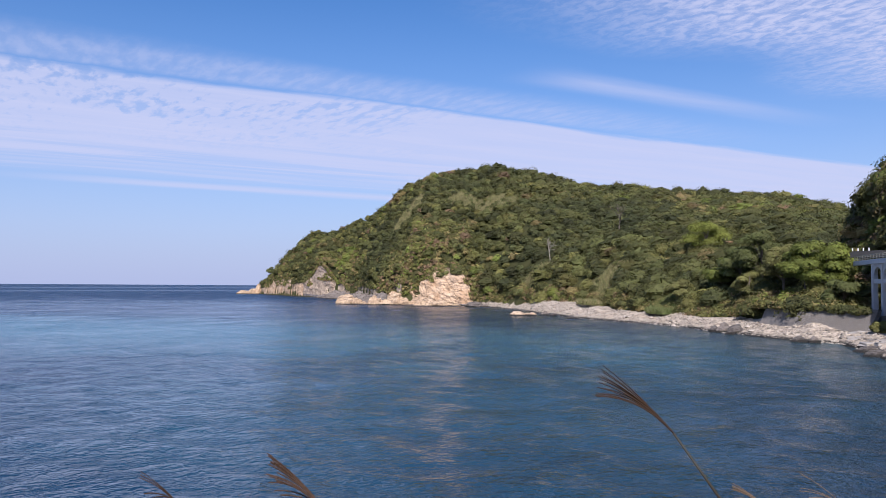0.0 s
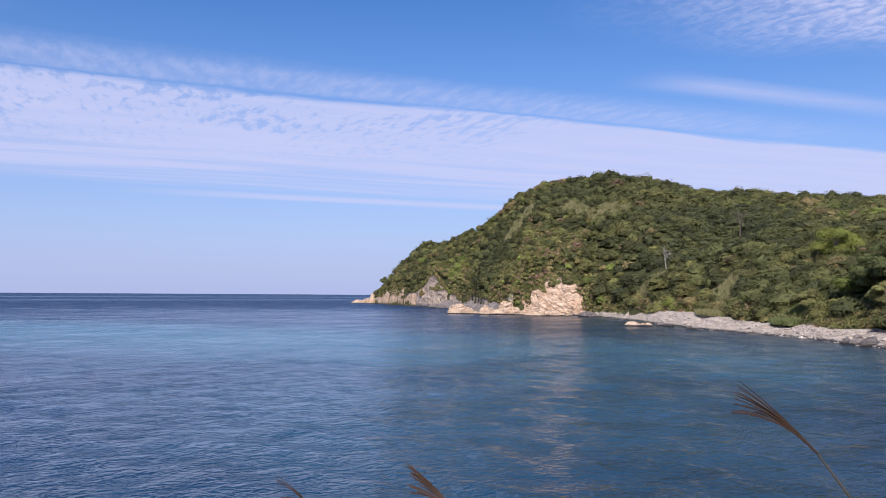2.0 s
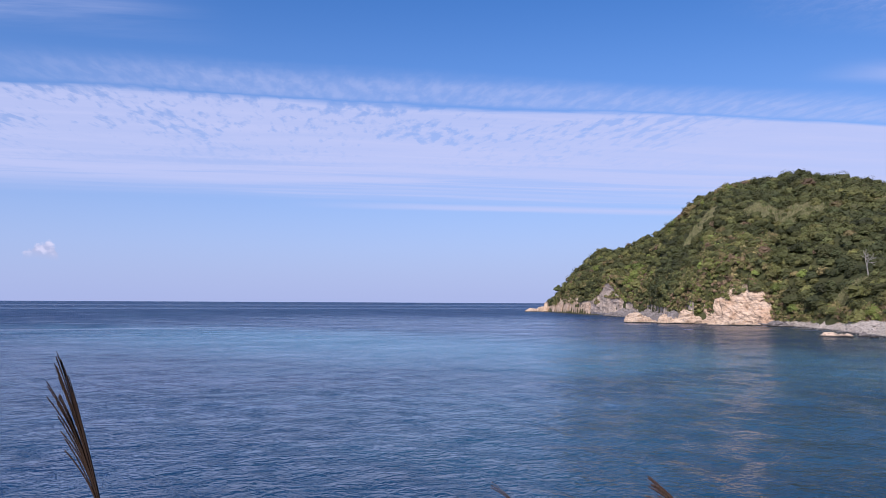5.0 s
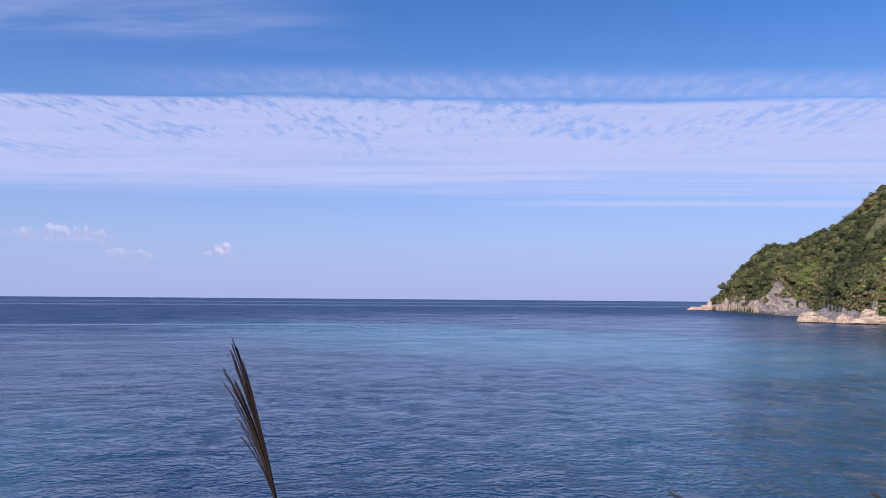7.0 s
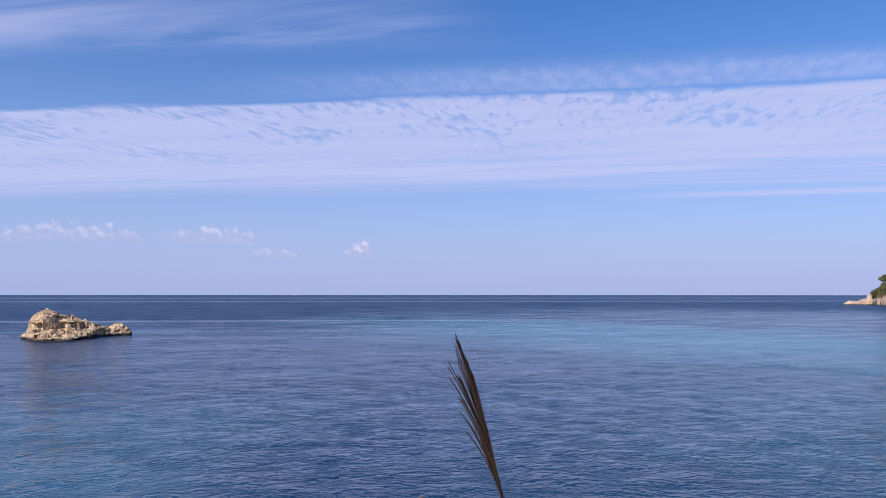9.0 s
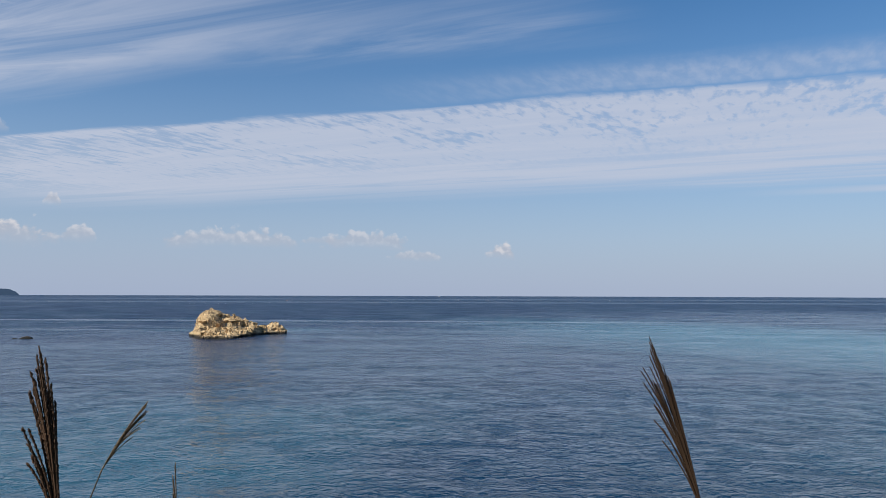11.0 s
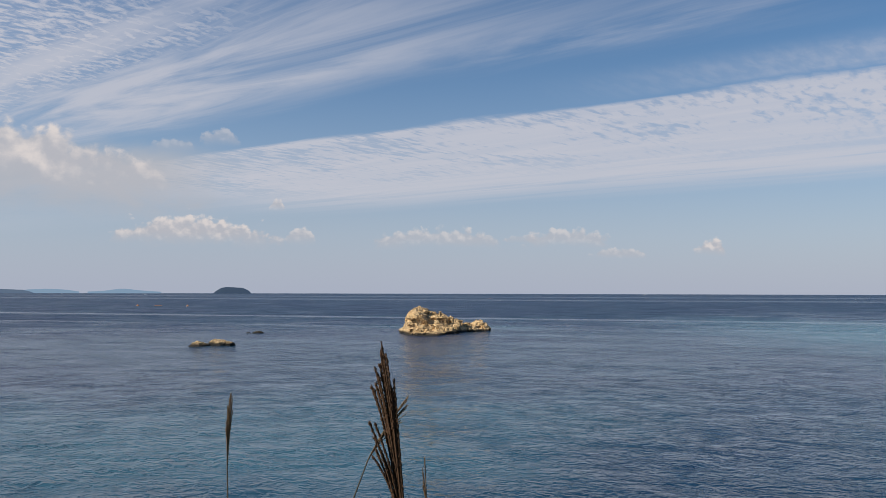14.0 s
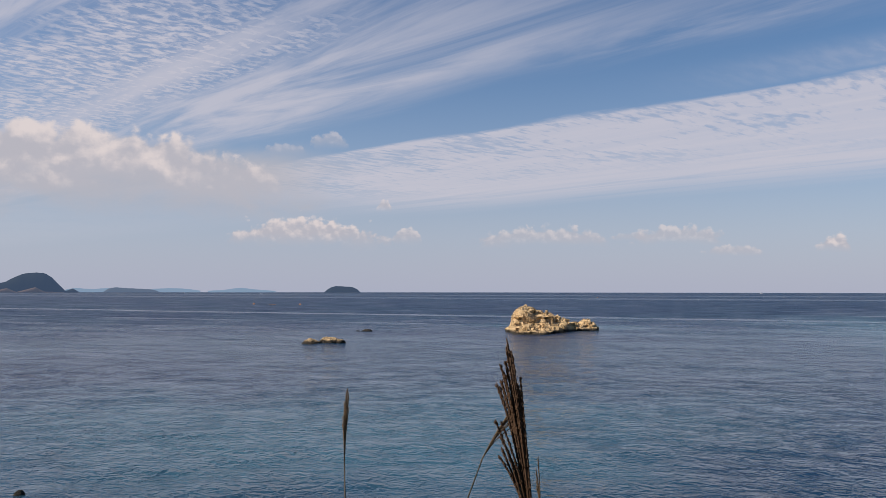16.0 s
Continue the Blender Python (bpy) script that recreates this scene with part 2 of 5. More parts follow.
    # ripples about a metre from crest to crest, on a low longer swell
    crest = n.vec(n.m("MULTIPLY", along, 0.75), across, 0.0)
    skew = n.vec(n.m("ADD", n.m("MULTIPLY", along, 0.80), n.m("MULTIPLY", across, 0.25)), n.m("ADD", n.m("MULTIPLY", across, 0.95), n.m("MULTIPLY", along, -0.20)), 3.0)
    heave = n.noise(skew, 0.13, 2.0, 0.5, 0.3)
    long_ = n.noise(crest, 0.45, 2.0, 0.5, 0.3)
    chop = n.noise(skew, 1.75, 2.0, 0.5, 0.6)
    small = n.noise(p, 4.2, 2.0, 0.5, 0.4)
    h = n.m("ADD", n.m("MULTIPLY", long_, 0.36), n.m("ADD", n.m("MULTIPLY", heave, 0.9), n.m("ADD", n.m("MULTIPLY", chop, 0.31), n.m("MULTIPLY", small, 0.09))))
    n.put(b.inputs["Normal"], n.node("Bump", 0, {"Height": h, "Strength": 1.0, "Distance": gust}))
    # ripples too far off to be told apart act as a rougher surface
    far = n.m("SQRT", n.m("ADD", n.m("MULTIPLY", x, x), n.m("MULTIPLY", y, y)))
    n.put(b.inputs["Roughness"], n.m("ADD", 0.08, n.m("MULTIPLY", n.step(far, 50.0, 360.0), n.m("MULTIPLY", gust, 0.36))))
    return mat


def soil_material():
    mat, n, b = material("hill_soil", 0.95, 0.1)
    p = n.node("TexCoord", 3)
    n.put(b.inputs["Base Color"], n.mix(n.noise(p, 0.15, 5.0), (0.030, 0.036, 0.012), (0.085, 0.080, 0.030)))
    bump(n, b, n.noise(p, 1.2, 5.0, 0.6), 0.6, 0.5)
    return mat


def rock_material(name, light, dark, stain, scale=0.5, wet=0.4, foot=0.0):
    """Weathered rock: two tones, rusty stains, dark crevices that run with the bedding, a wet foot."""
    mat, n, b = material(name, 0.9, 0.25)
    p = n.node("TexCoord", 3)
    tone = n.mix(n.step(n.noise(p, scale, 6.0, 0.65), 0.38, 0.64), light, dark)
    tone = n.mix(n.m("MULTIPLY", n.step(n.noise(p, scale * 0.30, 4.0), 0.52, 0.66), 0.55), tone, stain)
    fine = n.noise(p, scale * 5, 6.0, 0.7)
    tone = n.mix(n.m("MULTIPLY", n.step(fine, 0.50, 0.72), 0.35), tone, [c * 0.5 for c in dark])
    bed = n.noise(n.node("Mapping", 0, {"Vector": p, "Rotation": (0.5, 0.35, 0.3), "Scale": (0.35, 0.35, 1.5)}), scale * 1.3, 4.0, 0.6, 1.0)
    gap_ = n.step(n.m("ABSOLUTE", n.m("SUBTRACT", bed, 0.5)), 0.0, 0.035)
    tone = n.mix(n.m("MULTIPLY", n.m("SUBTRACT", 1.0, gap_), 0.55), tone, (0.07, 0.055, 0.045))
    z = n.tree.nodes.new("ShaderNodeSeparateXYZ")
    n.put(z.inputs[0], n.node("NewGeometry", 0))
    tide = n.step(n.m("ADD", z.outputs[2], n.m("MULTIPLY", n.noise(p, 0.8), -0.5)), 0.0, wet)
    if foot:                               # grey, weed-grown rock in reach of the waves
        splash = n.step(n.m("ADD", z.outputs[2], n.m("MULTIPLY", n.noise(p, 0.10, 5.0, 0.65), -2.4 * foot)), -0.5 * foot, 0.1 * foot)
        tone = n.mix(splash, n.mix(n.step(n.noise(p, 0.5, 6.0, 0.65), 0.35, 0.65), (0.085, 0.075, 0.072), (0.27, 0.235, 0.21)), tone)
    n.put(b.inputs["Base Color"], n.mix(tide, (0.035, 0.032, 0.026), tone))
    bump(n, b, n.m("ADD", fine, n.m("MULTIPLY", gap_, 0.5)), 0.8, 0.3)
    return mat


def leaf_material(name, rough=0.65):
    """Foliage whose hue comes from the plant (attribute 'tint') and from each leaf clump's own chance."""
    mat, n, b = material(name, rough, 0.25)
    tint = n.node("Attribute", 0, attribute_name="tint")
    each = n.node("NewGeometry", "Random Per Island")
    n.put(b.inputs["Base Color"], n.node("HueSaturation", 0, {"Hue": n.m("ADD", 0.485, n.m("MULTIPLY", each, 0.03)), "Saturation": 1.0,
                                         "Value": n.m("ADD", 0.85, n.m("MULTIPLY", each, 0.35)), "Color": tint}))
    # thin leaves let some of the light through
    thin_ = n.tree.nodes.new("ShaderNodeBsdfTranslucent")
    n.put(thin_.inputs[0], n.node("HueSaturation", 0, {"Value": 1.2, "Color": tint}))
    both = n.tree.nodes.new("ShaderNodeMixShader")
    n.put(both.inputs[0], 0.25)
    n.put(both.inputs[1], b.outputs[0])
    n.put(both.inputs[2], thin_.outputs[0])
    n.put([q for q in n.tree.nodes if q.bl_idname == "ShaderNodeOutputMaterial"][0].inputs[0], both.outputs[0])
    return mat


def plain_material(name, a, c, scale, rough=0.8, spec=0.3, relief=0.3, deep=0.05):
    mat, n, b = material(name, rough, spec)
    p = n.node("TexCoord", 3)
    fine = n.noise(p, scale * 8, 4.0, 0.6)
    n.put(b.inputs["Base Color"], n.mix(n.m("ADD", n.m("MULTIPLY", n.noise(p, scale, 5.0, 0.55), 0.7), n.m("MULTIPLY", fine, 0.3)), a, c))
    if relief:
        bump(n, b, fine, relief, deep)
    return mat


def honeycomb_material():
    """Rough stone pitching set in mortar."""
    mat, n, b = material("stone_pitching", 0.9, 0.2)
    p = n.node("TexCoord", 3)
    joint = n.step(n.node("TexVoronoi", 0, {"Vector": p, "Scale": 2.9}, feature="DISTANCE_TO_EDGE"), 0.02, 0.14)
    stone = n.mix(n.noise(p, 1.2, 5.0), (0.13, 0.11, 0.085), (0.25, 0.215, 0.17))
    n.put(b.inputs["Base Color"], n.mix(joint, (0.30, 0.285, 0.26), stone))
    bump(n, b, joint, 0.8, 0.15)
    return mat


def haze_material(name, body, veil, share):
    """Land many miles off; the blue haze of the air between is mixed in as glow."""
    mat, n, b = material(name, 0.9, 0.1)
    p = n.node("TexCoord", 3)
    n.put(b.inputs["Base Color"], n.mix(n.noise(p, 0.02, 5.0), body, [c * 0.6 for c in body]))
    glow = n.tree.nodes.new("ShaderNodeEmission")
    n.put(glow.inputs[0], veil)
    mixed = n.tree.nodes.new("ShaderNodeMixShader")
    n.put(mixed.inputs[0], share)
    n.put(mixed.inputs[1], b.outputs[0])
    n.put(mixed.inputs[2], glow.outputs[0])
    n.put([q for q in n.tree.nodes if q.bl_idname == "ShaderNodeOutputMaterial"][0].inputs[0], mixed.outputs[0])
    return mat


SEA = water_material()
PITCHING = honeycomb_material()
# second colour: haze that these far shores give off as emission
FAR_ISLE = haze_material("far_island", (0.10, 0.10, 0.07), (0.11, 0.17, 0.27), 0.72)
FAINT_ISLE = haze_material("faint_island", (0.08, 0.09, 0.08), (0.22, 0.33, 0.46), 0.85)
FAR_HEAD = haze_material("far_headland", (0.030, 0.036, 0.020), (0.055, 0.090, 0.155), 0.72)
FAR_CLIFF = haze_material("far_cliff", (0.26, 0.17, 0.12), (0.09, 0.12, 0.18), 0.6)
SOIL = soil_material()
TAN_ROCK = rock_material("tan_rock", (0.60, 0.45, 0.29), (0.47, 0.335, 0.205), (0.40, 0.26, 0.14), 0.30)
CLIFF_ROCK = rock_material("cliff_rock", (0.62, 0.455, 0.295), (0.46, 0.315, 0.185), (0.42, 0.24, 0.115), 0.22, 0.4, 0.8)
GREY_CLIFF = rock_material("grey_cliff_rock", (0.52, 0.41, 0.29), (0.34, 0.26, 0.18), (0.20, 0.165, 0.15), 0.22, 0.4, 1.9)
DARK_ROCK = rock_material("dark_rock", (0.17, 0.15, 0.13), (0.10, 0.09, 0.08), (0.22, 0.18, 0.13), 0.9)
GREY_ROCK = rock_material("grey_rock", (0.25, 0.215, 0.18), (0.16, 0.138, 0.115), (0.32, 0.25, 0.175), 0.45)
ISLET_ROCK = rock_material("islet_rock", (0.68, 0.495, 0.275), (0.53, 0.375, 0.20), (0.56, 0.385, 0.14), 0.6, 0.6)
PEBBLE = rock_material("beach_pebbles", (0.58, 0.485, 0.36), (0.44, 0.37, 0.275), (0.48, 0.375, 0.25), 0.5, 0.45)
LEAF = leaf_material("foliage")
BARK = plain_material("bark", (0.10, 0.08, 0.06), (0.20, 0.17, 0.13), 2.0)
PALE_BARK = plain_material("dead_wood", (0.27, 0.24, 0.19), (0.38, 0.34, 0.27), 2.0)
CONCRETE = plain_material("concrete", (0.10, 0.09, 0.075), (0.34, 0.305, 0.26), 0.7)
PAINTED = plain_material("viaduct_concrete", (0.46, 0.46, 0.47), (0.56, 0.56, 0.57), 0.4)
SLAB = plain_material("worn_concrete", (0.26, 0.235, 0.20), (0.46, 0.42, 0.36), 0.9)
RAIL = plain_material("rail_paint", (0.42, 0.38, 0.28), (0.52, 0.47, 0.35), 3.0, 0.5)
WHITE = plain_material("white_paint", (0.75, 0.75, 0.73), (0.82, 0.82, 0.80), 3.0, 0.5)
ASPHALT = plain_material("asphalt", (0.045, 0.045, 0.047), (0.065, 0.064, 0.062), 1.5)
PLUME = plain_material("dry_grass_plume", (0.056, 0.032, 0.020), (0.112, 0.066, 0.040), 40.0, 0.8, 0.2, 0.0)
# the dry plume again, darkened: shade put into its colour
SHADED_PLUME = plain_material("shaded_grass_plume", (0.030, 0.017, 0.010), (0.066, 0.039, 0.023), 40.0, 0.8, 0.2, 0.0)
PALE_PLUME = plain_material("pale_grass_plume", (0.12, 0.080, 0.048), (0.22, 0.155, 0.095), 40.0, 0.8, 0.2, 0.0)
# stalk colour lowered as well, for shade the sun does not leave here
STALK = plain_material("dry_grass_stalk", (0.030, 0.024, 0.014), (0.055, 0.044, 0.024), 20.0, 0.6, 0.3, 0.0)
BUOY = plain_material("white_float", (0.78, 0.78, 0.76), (0.85, 0.85, 0.83), 2.0, 0.5)
ORANGE = plain_material("orange_float", (0.75, 0.30, 0.10), (0.85, 0.42, 0.16), 2.0, 0.6)
COBBLE, net_, bsdf_ = material("cobble_stone", 0.9, 0.2)
net_.put(bsdf_.inputs["Base Color"], net_.mix(net_.m("MULTIPLY", net_.noise(net_.node("TexCoord", 3), 3.0, 4.0), 0.4), net_.node("Attribute", 0, attribute_name="tint"), (0.2, 0.19, 0.17)))

# ---- making meshes ----
def hash_noise(x, y, seed=0):
    """Smooth value noise in the plane, 0 to 1."""
    xi, yi = np.floor(x).astype(np.int64), np.floor(y).astype(np.int64)
    fx, fy = x - xi, y - yi
    fx, fy = fx * fx * (3 - 2 * fx), fy * fy * (3 - 2 * fy)

    def at(i, j):
        h = (i * 374761393 + j * 668265263 + seed * 974711) & 0xFFFFFFFF
        h = ((h ^ (h >> 13)) * 1274126177) & 0xFFFFFFFF
        return ((h ^ (h >> 16)) & 0xFFFF) / 65535.0
    a, b, c, d = at(xi, yi), at(xi + 1, yi), at(xi, yi + 1), at(xi + 1, yi + 1)
    return (a * (1 - fx) + b * fx) * (1 - fy) + (c * (1 - fx) + d * fx) * fy


def fbm(x, y, octaves=4, seed=0):
    v, amp, tot = 0, 1.0, 0.0
    for k in range(octaves):
        v = v + amp * hash_noise(x * 2 ** k + 17.3 * k, y * 2 ** k - 9.1 * k, seed + k)
        tot += amp
        amp *= 0.5
    return v / tot


def mesh_of(name, verts, faces, mat, smooth=False, tint=None):
    """A mesh from arrays: verts n x 3, faces m x k."""
    verts, faces = np.asarray(verts, np.float32), np.asarray(faces, np.int32)
    me = bpy.data.meshes.new(name)
    m, k = faces.shape
    me.vertices.add(len(verts))
    me.vertices.foreach_set("co", verts.ravel())
    me.loops.add(m * k)
    me.loops.foreach_set("vertex_index", faces.ravel())
    me.polygons.add(m)
    me.polygons.foreach_set("loop_start", np.arange(0, m * k, k, dtype=np.int32))
    me.polygons.foreach_set("use_smooth", np.full(m, smooth))
    if tint is not None:
        at = me.attributes.new("tint", "FLOAT_COLOR", "POINT")
        at.data.foreach_set("color", np.hstack([tint, np.ones((len(tint), 1))]).astype(np.float32).ravel())
    me.update(calc_edges=True)
    me.validate()
    if mat:
        me.materials.append(mat)
    return me


def grid_faces(nu, nv, wrap=False):
    i, j = np.meshgrid(np.arange(nu - (0 if wrap else 1)), np.arange(nv - 1), indexing="ij")
    i2 = (i + 1) % nu
    return np.stack([i * nv + j, i2 * nv + j, i2 * nv + j + 1, i * nv + j + 1], -1).reshape(-1, 4)


def part(name, bm, mat, parent=None, label="", smooth=False):
    me = bpy.data.meshes.new(name)
    bm.to_mesh(me)
    bm.free()
    me.materials.append(mat)
    if smooth:
        me.polygons.foreach_set("use_smooth", [True] * len(me.polygons))
    ob = new(name, me)
    ob.parent = parent
    if label:
        ob["label"] = label
    return ob


def box(bm, size, at=(0, 0, 0), turn=0.0, bevel=0.0):
    made = bmesh.ops.create_cube(bm, size=1.0, matrix=pose(*at, 0, 0, turn) @ Matrix.Diagonal((*size, 1)))
    if bevel:
        edges = list({e for v in made["verts"] for e in v.link_edges})
        bmesh.ops.bevel(bm, geom=edges, offset=bevel, segments=1, affect="EDGES")
    return bm


# ---- sea ----
def build_sea():
    """One sheet to the horizon; close rings and spokes where the waves can be told apart."""
    rings = np.concatenate([[0.5, 8.0, 18.0], np.exp(np.arange(math.log(27), math.log(340), 0.011)), np.exp(np.linspace(math.log(343), math.log(4940), 80))])
    turns = np.radians(np.concatenate([np.arange(-106, 32, 0.55), np.arange(32, 254, 3.0)]))
    R_, A_ = np.meshgrid(rings, turns, indexing="ij")
    x, y = R_ * np.sin(A_), R_ * np.cos(A_)
    z = np.zeros_like(x)
    rng = np.random.default_rng(4)
    cell = R_ * 0.010
    patchy = 0.6 + 0.8 * fbm(x / 9, y / 9, 3, 71)
    for k in range(24):
        lam = 2.2 * 1.06 ** k
        th = math.radians(40) + rng.normal(0, 0.75)
        steep = 0.014
        fade = np.clip((lam / cell - 2.2) / 1.5, 0, 1)
        phase = rng.uniform(0, 6.28) + 4.0 * hash_noise(x / (2 + 2 * lam), y / (2 + 2 * lam), k)
        z += steep * lam / 6.2832 * fade * patchy * np.sin((x * math.cos(th) + y * math.sin(th)) * 6.2832 / lam + phase)
    nu, nv = x.shape
    i, j = np.meshgrid(np.arange(nu - 1), np.arange(nv), indexing="ij")
    j2 = (j + 1) % nv
    faces = np.stack([i * nv + j, (i + 1) * nv + j, (i + 1) * nv + j2, i * nv + j2], -1).reshape(-1, 4)
    me = mesh_of("water", np.stack([x, y, z], -1).reshape(-1, 3), faces[:, ::-1], SEA, smooth=True)
    tagged(new("water", me), "calm blue-green sea with fine wind ripples", "sea", kind="structure")


build_sea()

# ---- land: a cove whose far shore swings from the headland's tip round to the road ----
# clockwise degrees from +y as seen from the road; metres from there
SHORE_TURN = [-13.4, -12.7, -10.3, -7.9, -6, -5, -3, 0, 2, 4.4, 7.2, 9.6, 12.8, 16.6, 18.5, 20, 22, 25, 26.5, 27.8, 29.3, 33, 40, 55]
SHORE_FAR = [840, 757, 634, 570, 520, 440, 402, 388, 378, 343, 283, 249, 222, 205, 190, 181, 169, 161, 158, 146, 124, 85, 58, 32]
BEACH_TURN = [-14, 1, 4, 7, 10, 12, 14, 17, 20, 22, 25, 26.5, 28, 29.5, 34]
BEACH_WIDE = [2, 3, 7, 26, 44, 34, 20, 16, 24, 18, 10, 14, 32, 52, 40]
RIDGE_TURN = [-13.4, -12.5, -11.3, -9.8, -7.6, -5, -3.1, -0.8, 4.3, 7.2, 10.4, 15.5, 21.5, 25.6, 27.3, 35, 55]
RIDGE_FAR = [850, 790, 775, 745, 700, 645, 605, 560, 540, 530, 520, 520, 520, 510, 500, 460, 420]
RIDGE_HIGH = [1, 12, 36, 53, 58, 66.5, 80, 88, 88, 83, 74, 69, 66, 57, 50, 60, 80]
CLIFF_TURN = [-13.4, -12.7, -12.2, -11, -10.5, -10.2, -9.6, -8.7, -7.6, -6.6, -4, -2.6, -2.0, 1.2, 1.9, 2.5]
CLIFF_HIGH = [1, 9, 15, 17, 14, 12, 14, 24, 12, 7, 5, 8, 17, 18, 14, 0]


def land_height(x, y, rough=True):
    """Height of the ground above the sea, for arrays of places."""
    d = np.hypot(x, y)
    a = np.degrees(np.arctan2(x, y))
    shore = np.interp(a, SHORE_TURN, SHORE_FAR)
    shore = shore + (fbm(x / 16, y / 16, 3, 5) - 0.5) * np.clip(shore * 0.03, 2, 9)
    toe = shore + np.interp(a, BEACH_TURN, BEACH_WIDE)
    crest = np.maximum(np.interp(a, RIDGE_TURN, RIDGE_FAR), toe + 12)
    high = np.interp(a, RIDGE_TURN, RIDGE_HIGH)
    cliff = np.interp(a, CLIFF_TURN, CLIFF_HIGH, right=0)
    s = np.clip((d - toe) / (crest - toe), 0, 1)
    z = np.where(d < shore, -(shore - d) * 0.12, 2.4 * (d - shore) / np.maximum(toe - shore, 0.1))
    rise = 2.4 + cliff * np.clip((d - toe - 4) / 9, 0, 1) + np.maximum(high - 2.4 - cliff, 0) * s ** 0.82
    z = np.where(d > toe, rise, z)
    z = np.where(d > crest, high - (d - crest) * np.where(a < -3, 0.75, 0.12), z)
    if rough:
        z = z + np.where(d > toe, np.clip((d - toe) / 60, 0, 1) * ((fbm(x / 75, y / 75, 3, 9) - 0.5) * 15 * (1 - s) + (fbm(x / 30, y / 30, 2, 3) - 0.5) * 5), 0)
    # the tip falls to the open sea
    z = np.where(a < SHORE_TURN[0], -6.0, z)
    z = np.where(a > 75, -6.0, z)
    # the wooded spur beyond the viaduct
    inland = np.clip(((x - 85.6) * 0.969 - (y - 164) * 0.2467 - 5) / 9, 0, 1)
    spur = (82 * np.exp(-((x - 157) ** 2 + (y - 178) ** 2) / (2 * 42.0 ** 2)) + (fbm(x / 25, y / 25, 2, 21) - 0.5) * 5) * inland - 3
    # an unseen height beside the spur, added to throw shade on it
    shade_hill = 118 * np.exp(-((x - 160) ** 2 + (y - 92) ** 2) / (2 * 32.0 ** 2)) * inland - 4
    z = np.where((d > toe + 3) & (a > 10), np.maximum(np.maximum(z, spur), shade_hill), z)
    # the bank on which the road and the viewer stand, and an unseen slope added behind
    u = -x * math.sin(radians(37)) + y * math.cos(radians(37))
    near = np.where(u > 1.0, 8.4 - (u - 1.0) * 0.78, 8.4)
    v = x * math.cos(radians(37)) + y * math.sin(radians(37))
    near = np.where(u < -6.5, 8.4 + np.minimum((-6.5 - u) * 0.5, 12) * np.exp(-(np.maximum(np.abs(v - 5) - 35, 0) / 30) ** 2), near)
    return np.maximum(z, near)


def build_ground():
    xs, ys = np.arange(-260, 480.1, 3.3), np.arange(-170, 900.1, 3.3)
    X, Y = np.meshgrid(xs, ys, indexing="ij")
    Z = land_height(X, Y)
    faces = grid_faces(len(xs), len(ys))
    keep = (Z.ravel()[faces] > -1.5).any(1)
    V = np.stack([X, Y, Z], -1).reshape(-1, 3)
    faces = faces[keep]
    used, inv = np.unique(faces, return_inverse=True)
    me = mesh_of("ground", V[used], inv.reshape(-1, 4), SOIL, smooth=True)
    me.materials.append(PEBBLE)
    c = V[faces].mean(1)
    a, d = np.degrees(np.arctan2(c[:, 0], c[:, 1])), np.hypot(c[:, 0], c[:, 1])
    Zb = V[used].copy()
    ab, db = np.degrees(np.arctan2(Zb[:, 0], Zb[:, 1])), np.hypot(Zb[:, 0], Zb[:, 1])
    under = (Zb[:, 2] < 2.6) & (db > 60)
    Zb[under, 2] -= np.where(ab[under] < 2.8, 3.0, 0.7)
    me.vertices.foreach_set("co", Zb.astype(np.float32).ravel())
    me.polygons.foreach_set("material_index", ((c[:, 2] < 1.6) & (d > 60) & (a > 3)).astype(np.int32))
    me.update()
    tagged(new("ground", me), "wooded hillside ground with a pebble beach", "ground", kind="structure")


build_ground()


def shore_line(a):
    d = np.interp(a, SHORE_TURN, SHORE_FAR)
    x, y = d * np.sin(np.radians(a)), d * np.cos(np.radians(a))
    return d + (fbm(x / 16, y / 16, 3, 5) - 0.5) * np.clip(d * 0.03, 2, 9)


def cells(x, y, seed=0):
    """Worley noise: a chance value of the nearest cell, and the distance to its centre."""
    xi, yi = np.floor(x), np.floor(y)
    best, val = np.full(x.shape, 9.0), np.zeros(x.shape)
    for ox in (-1, 0, 1):
        for oy in (-1, 0, 1):
            cx, cy = xi + ox, yi + oy
            h1, h2, h3 = hash_noise(cx, cy, seed + 1), hash_noise(cx, cy, seed + 2), hash_noise(cx, cy, seed + 3)
            dd = np.hypot(cx + h1 - x, cy + h2 - y)
            near = dd < best
            best, val = np.where(near, dd, best), np.where(near, h3, val)
    return val, best


